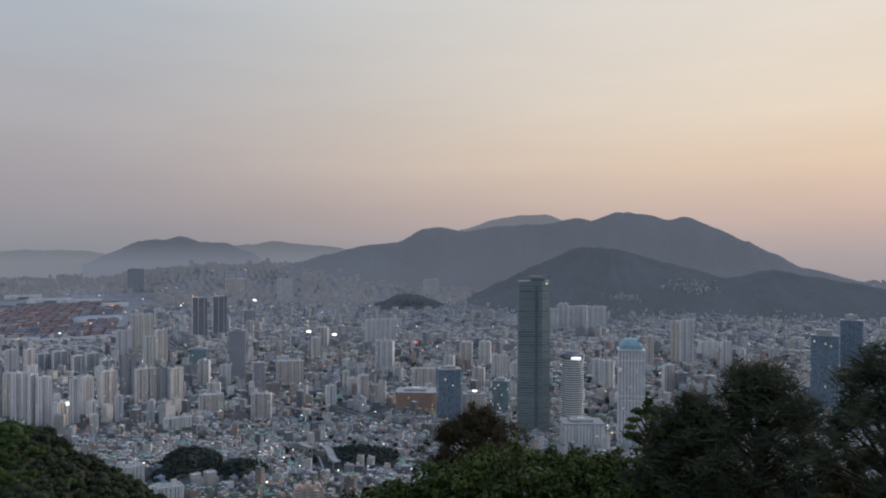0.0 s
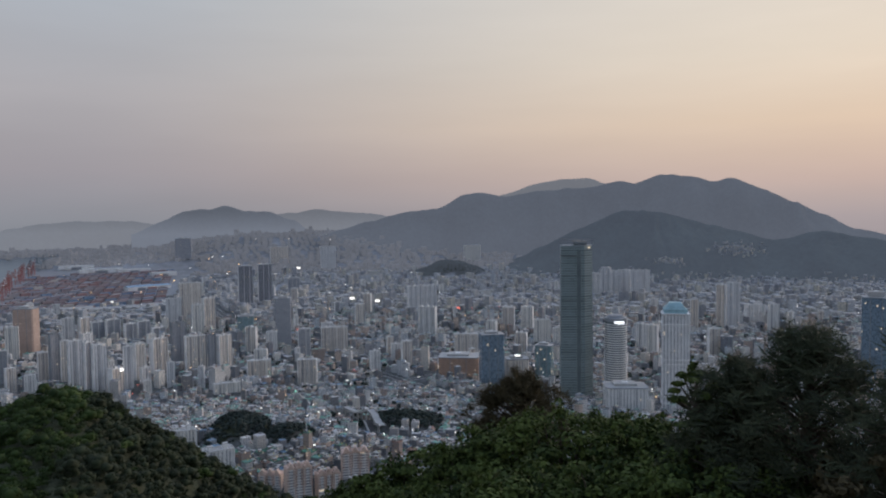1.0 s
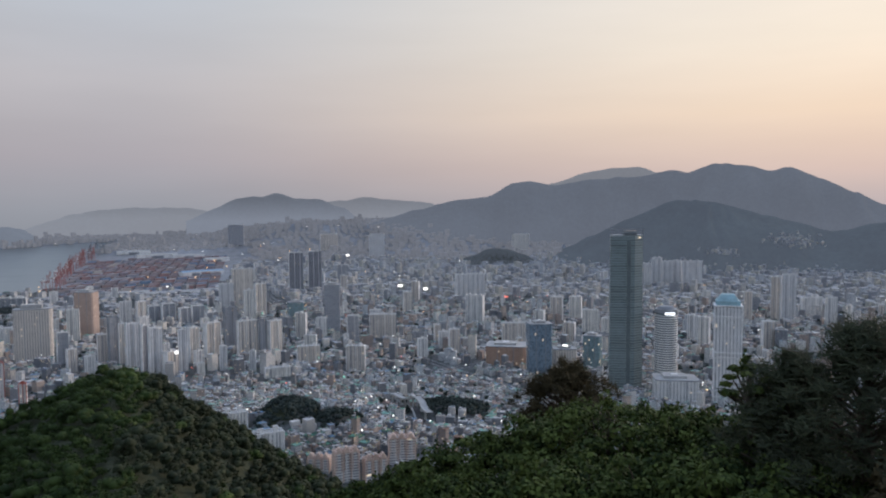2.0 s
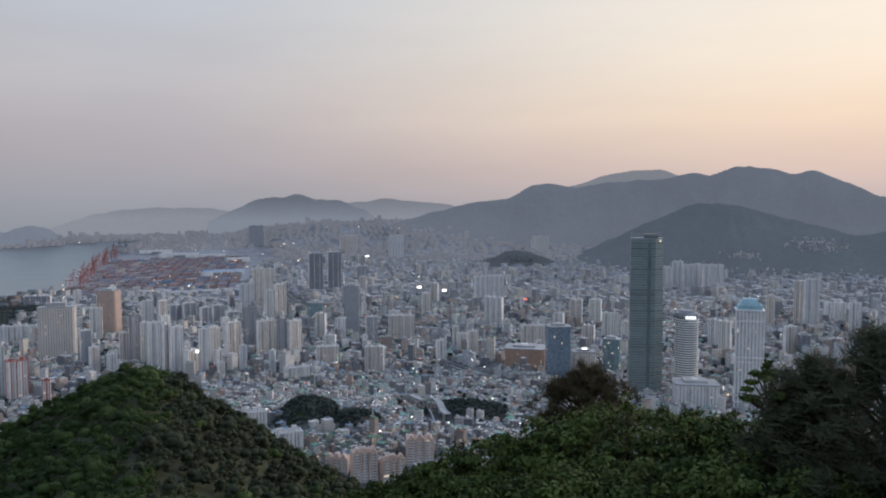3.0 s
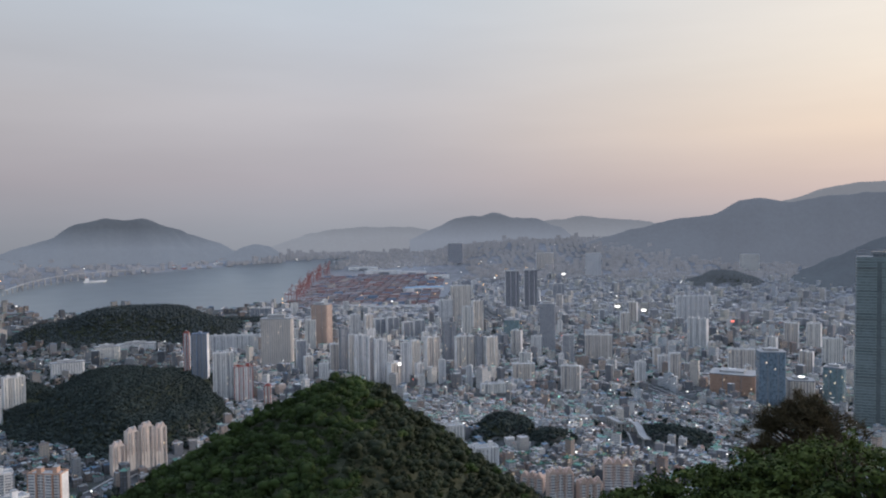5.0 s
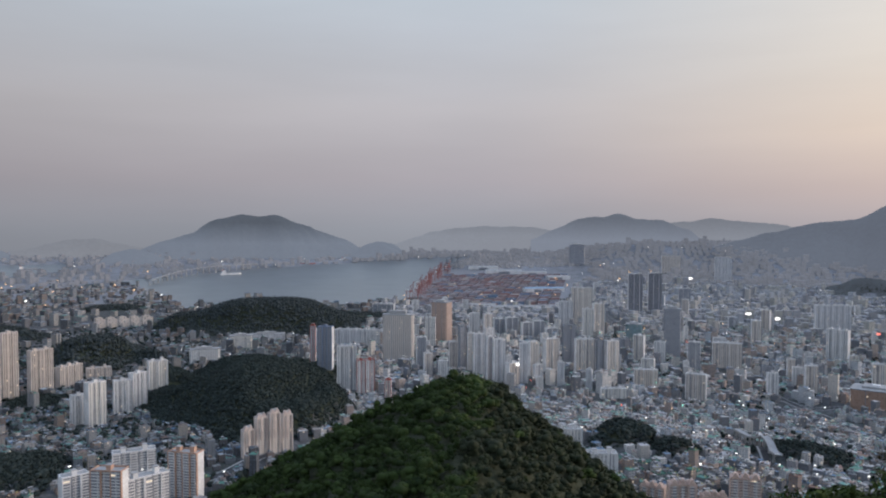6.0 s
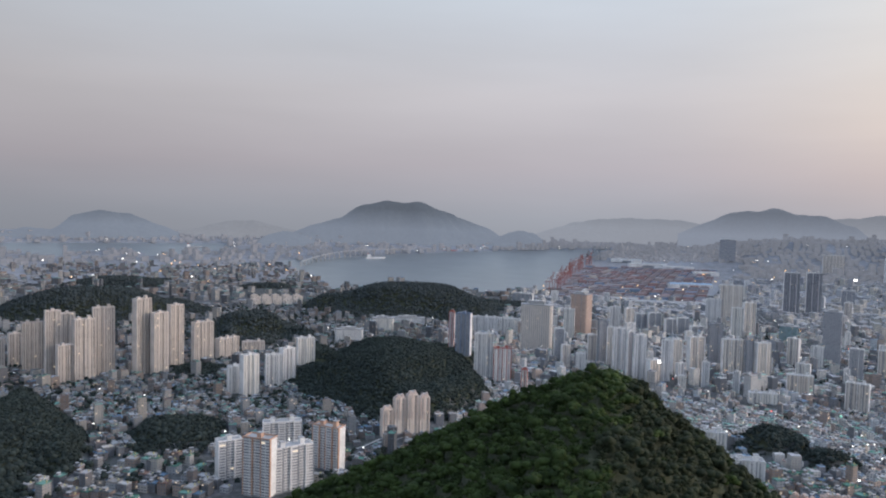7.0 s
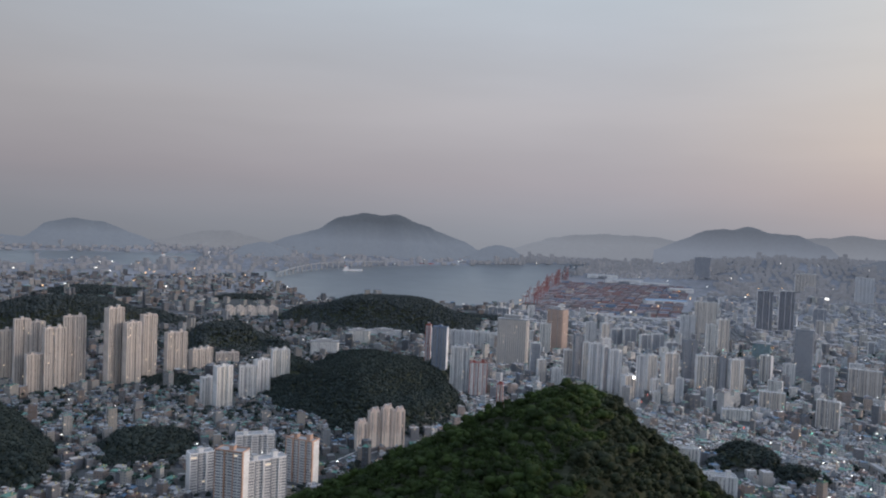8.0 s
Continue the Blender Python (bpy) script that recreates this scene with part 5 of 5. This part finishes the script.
# container stacks: long rows of many colours
# box colours pulled towards grey, with the port's haze put into them
BOX = Mat("hazed_container_paint", 0.6)
BOX.colour(BOX.ramp(BOX.n("ShaderNodeNewGeometry").outputs["Random Per Island"], [(0.0, (0.27, 0.21, 0.22)), (0.2, (0.24, 0.20, 0.22)), (0.34, (0.24, 0.26, 0.31)), (0.5, (0.29, 0.26, 0.27)),
                    (0.62, (0.32, 0.30, 0.32)), (0.72, (0.30, 0.19, 0.19)), (0.86, (0.16, 0.24, 0.36)), (0.94, (0.45, 0.42, 0.40))], "CONSTANT"))
b = Build()
for row in range(46):
    d = 2980 + row * 40
    left = 25.3 - (d - 3150) / 4050 * 5.6
    az = 15.4 - row * 0.02
    while az < left:
        if rc.random() < 0.86 and (row % 7) != 3:
            p, s = at(az, d, land(az, d))
            n = rc.choice((2, 3, 4, 5))
            ca, sa2 = math.cos(radians(az + 22)), math.sin(radians(az + 22))
            lx, ly = 20 * s, 6.5 * s
            b.prism([(p.x + (x * ca - y * sa2), p.y + (x * sa2 + y * ca)) for x, y in ((-lx, -ly), (lx, -ly), (lx, ly), (-lx, ly))], p.z, p.z + 2.6 * n * s, 0, 0)
        az += math.degrees(46 / d)
tagged(new("container_stacks", b.mesh("container_stacks", [BOX.m])), "rows of stacked red and grey shipping containers", "containers", kind="stuff")

BLUE_SHEET = weathered("blue_sheet_roof", (0.24, 0.36, 0.50), rough=0.5)


def warehouse(az, d, w, l, h, roof, label, turn):
    ob = tagged(new("warehouse"), label, "warehouse", "port warehouses")
    b = Build()
    b.box(-w / 2, w / 2, -l / 2, l / 2, 0, h)
    part("wall", b, PIER_WHITE, ob)
    b = Build()
    for sgn in (-1, 1):
        b.face([(-w / 2 - 1, sgn * (l / 2 + 1), h - 0.3), (w / 2 + 1, sgn * (l / 2 + 1), h - 0.3), (w / 2 + 1, 0, h + 5), (-w / 2 - 1, 0, h + 5)][::sgn])
        b.face([(sgn * w / 2, -l / 2, h), (sgn * w / 2, l / 2, h), (sgn * w / 2, 0, h + 4.7)])
    part("roof", b, roof, ob)
    b = Build()
    b.box(-w * 0.15, w * 0.15, -l / 2 - 0.4, -l / 2 + 0.2, 0, h * 0.7)
    part("door", b, PIER_GREY, ob)
    return stand(ob, az, d, turn)


for q in ((16.6, 3720, 120, 60, 18, BLUE_SHEET, "large shed with blue sheet roof", 20), (15.2, 3760, 80, 50, 16, BLUE_SHEET, "shed with blue sheet roof", 20), (19.0, 4900, 230, 60, 22, CONCRETE, "long pale port warehouse", 8),
          (16.9, 4800, 180, 60, 20, CONCRETE, "long pale port warehouse", 5), (15.0, 4500, 130, 70, 18, CONCRETE, "white port warehouse beside quay", 12), (20.5, 5300, 200, 60, 20, CONCRETE, "white port warehouse beside quay", 0),
          (17.5, 2900, 240, 24, 10, CONCRETE, "long low freight shed", 6), (21.5, 2940, 200, 22, 10, CONCRETE, "long low freight shed", 10), (13.6, 3000, 160, 30, 12, CONCRETE, "long low freight shed", 2)):
    warehouse(*q)


def viaduct(az0, d0, az1, d1, n, label):
    """A raised road over the water: deck slabs on piers."""
    ob = tagged(new("harbour_bridge"), label, "bridge")
    pts = [at(az0 + (az1 - az0) * k / n + 0.9 * math.sin(3.14 * k / n), d0 + (d1 - d0) * k / n, 20 + 22 * math.sin(3.14 * k / n))[0] for k in range(n + 1)]
    for k in range(n):
        p, q = pts[k], pts[k + 1]
        t = (q - p).cross(Vector((0, 0, 1))).normalized() * 7
        b = Build()
        up = Vector((0, 0, 2.2))
        for f in ([p - t + up, p + t + up, q + t + up, q - t + up], [p + t, q + t, q + t + up, p + t + up], [q - t, p - t, p - t + up, q - t + up], [p + t, p - t, q - t, q + t]):
            b.face(f)
        part("deck", b, PAVING, ob)
        b = Build()
        limb(b, (p.x, p.y, -2 + 360 - 360 * reach(d0 + (d1 - d0) * k / n) / (d0 + (d1 - d0) * k / n)), p, 3.0, 2.4, 8)
        part("pier", b, CONCRETE, ob)


viaduct(44.5, 4350, 35.5, 5750, 22, "long pale harbour bridge on piers")


def ship(az, d, turn, long, hull, label):
    ob = tagged(new("ship"), label, "ship", "ships at anchor")
    w = long * 0.16
    plan = [(-long / 2, -w * 0.4), (long * 0.36, -w / 2), (long / 2, 0), (long * 0.36, w / 2), (-long / 2, w * 0.4)]
    b = Build()
    b.prism(plan, -2, long * 0.07, 0, 0)
    part("hull", b, hull, ob)
    b = Build()
    b.box(-long * 0.42, -long * 0.25, -w * 0.35, w * 0.35, long * 0.07, long * 0.2)
    part("superstructure", b, PIER_WHITE, ob)
    b = Build()
    b.box(-long * 0.40, -long * 0.36, -w * 0.1, w * 0.1, long * 0.2, long * 0.26)
    part("funnel", b, PIER_RED, ob)
    p, s = at(az, d, 0)
    ob.matrix_world = Matrix.Translation(p) @ Matrix.Rotation(radians(az + turn), 4, "Z") @ Matrix.Scale(s, 4)


ship(39.0, 5000, 10, 130, PIER_WHITE, "white ship on the harbour water")
ship(30.5, 6300, -15, 150, PIER_GREY, "grey ship by the far quay")
ship(33.5, 6000, 5, 120, PIER_RED, "ship with a red hull by the far quay")
ship(52.0, 5900, 20, 120, PIER_GREY, "grey ship on the open water")

# ---------------------------------------------------------------- lamps of the town at dusk
WHITE_LAMP = lamp("white_lamp", (1.0, 0.96, 0.90), 2.2)
WARM_LAMP = lamp("warm_lamp", (1.0, 0.62, 0.30), 2.0)
RED_LAMP = lamp("red_lamp", (1.0, 0.22, 0.16), 1.6)
GREEN_LAMP = lamp("green_lamp", (0.35, 1.0, 0.75), 1.2)
rl = random.Random(9)


def lamps(name, n, mat, az_range, d_range, size, label, power=1.0):
    """Lit signs, shop fronts and street lamps too small and many to count."""
    b = Build()
    for _ in range(n):
        az, d = rl.uniform(*az_range), d_range[0] + (d_range[1] - d_range[0]) * rl.random() ** power
        if shore(az, d) or hill_at(az, d) > 6:
            continue
        p, s = at(az, d, land(az, d) + rl.uniform(8, 20))
        w, h = size * s * rl.uniform(0.5, 1.3), size * s * rl.uniform(0.4, 0.9)
        i = len(b.v)
        b.prism([(p.x - w / 2, p.y - w / 2), (p.x + w / 2, p.y - w / 2), (p.x + w / 2, p.y + w / 2), (p.x - w / 2, p.y + w / 2)], p.z, p.z + h, 0, 0)
    tagged(new(name, b.mesh(name, [mat])), label, "street lights", kind="stuff")


lamps("white_town_lights", 420, WHITE_LAMP, (-38, 28), (900, 3300), 1.6, "small white street and shop lights")
lamps("white_valley_lights", 90, WHITE_LAMP, (28, 66), (850, 3400), 1.5, "small white lights in the valley quarter")
lamps("warm_town_lights", 90, WARM_LAMP, (-30, 24), (1300, 4600), 2.2, "small warm street lights")
lamps("far_white_lights", 110, WHITE_LAMP, (-12, 62), (3000, 7400), 5.0, "white lights of the far harbour city")
lamps("far_warm_lights", 60, WARM_LAMP, (8, 60), (2900, 5400), 4.5, "warm lights along the harbour")
lamps("red_town_lights", 16, RED_LAMP, (-20, 20), (1200, 3200), 1.8, "small red lights and signs")
lamps("green_town_lights", 12, GREEN_LAMP, (-20, 20), (1200, 3200), 1.8, "small green lit signs")


def lit_sign(az, d, z, w, h, mat, label):
    """A lit board on a frame with two posts, on the roof below it."""
    ob = tagged(new("rooftop_sign"), label, "sign", "lit rooftop signs")
    b = Build()
    b.box(-w / 2, w / 2, -0.4, 0.4, z, z + h)
    part("board", b, mat, ob)
    for sx in (-1, 1):
        b = Build()
        b.box(sx * w * 0.4 - 0.4, sx * w * 0.4 + 0.4, 0.5, 1.2, 0, z + h)
        part("post", b, PIER_GREY, ob)
    return stand(ob, az, d)


for q in ((1.73, 2420, 60, 14, 6, WHITE_LAMP, "bright white rooftop sign"), (-0.15, 2350, 58, 13, 6, WHITE_LAMP, "bright white rooftop sign"), (8.2, 3900, 60, 16, 8, WHITE_LAMP, "white lit rooftop sign board"),
          (5.6, 3900, 60, 15, 8, WHITE_LAMP, "white lit rooftop sign board"), (17.9, 1540, 46, 6, 5, WHITE_LAMP, "small white rooftop sign"), (-10.6, 1480, 54, 9, 3, WHITE_LAMP, "narrow white rooftop sign"),
          (-25.4, 1800, 20, 4, 24, lamp("yellow_sign_light", (1.0, 0.85, 0.25), 1.6), "tall yellow lit sign"), (-6.2, 2300, 40, 9, 4, RED_LAMP, "red lit rooftop sign")):
    lit_sign(*q)


def elevated_road(az0, d0, az1, d1, n, label):
    """A pale raised road on piers above the houses."""
    ob = tagged(new("elevated_road"), label, "road")
    pts = []
    for k in range(n + 1):
        az, d = az0 + (az1 - az0) * k / n, d0 + (d1 - d0) * k / n
        pts.append((at(az, d, land(az, d) + 13)[0], land(az, d)))
    for (p, g), (q, _) in zip(pts, pts[1:]):
        t = (q - p).cross(Vector((0, 0, 1))).normalized() * 5
        up = Vector((0, 0, 1.4))
        b = Build()
        for f in ([p - t + up, p + t + up, q + t + up, q - t + up], [p + t, q + t, q + t + up, p + t + up], [q - t, p - t, p - t + up, q - t + up], [p + t, p - t, q - t, q + t]):
            b.face(f)
        part("deck", b, CONCRETE, ob)
        for sgn in (-1, 1):
            b = Build()
            o = t * (sgn * 0.97)
            b.face([p + o + up, q + o + up, q + o + up * 1.8, p + o + up * 1.8])
            b.face([p + o * 0.96 + up, q + o * 0.96 + up, q + o * 0.96 + up * 1.8, p + o * 0.96 + up * 1.8])
            b.face([p + o + up * 1.8, q + o + up * 1.8, q + o * 0.96 + up * 1.8, p + o * 0.96 + up * 1.8])
            part("barrier", b, CONCRETE, ob)
        b = Build()
        limb(b, (p.x, p.y, g - 1), p, 1.6, 1.4, 8)
        part("pier", b, CONCRETE, ob)


elevated_road(2.4, 1190, -0.4, 1000, 9, "pale raised road on piers above the houses")
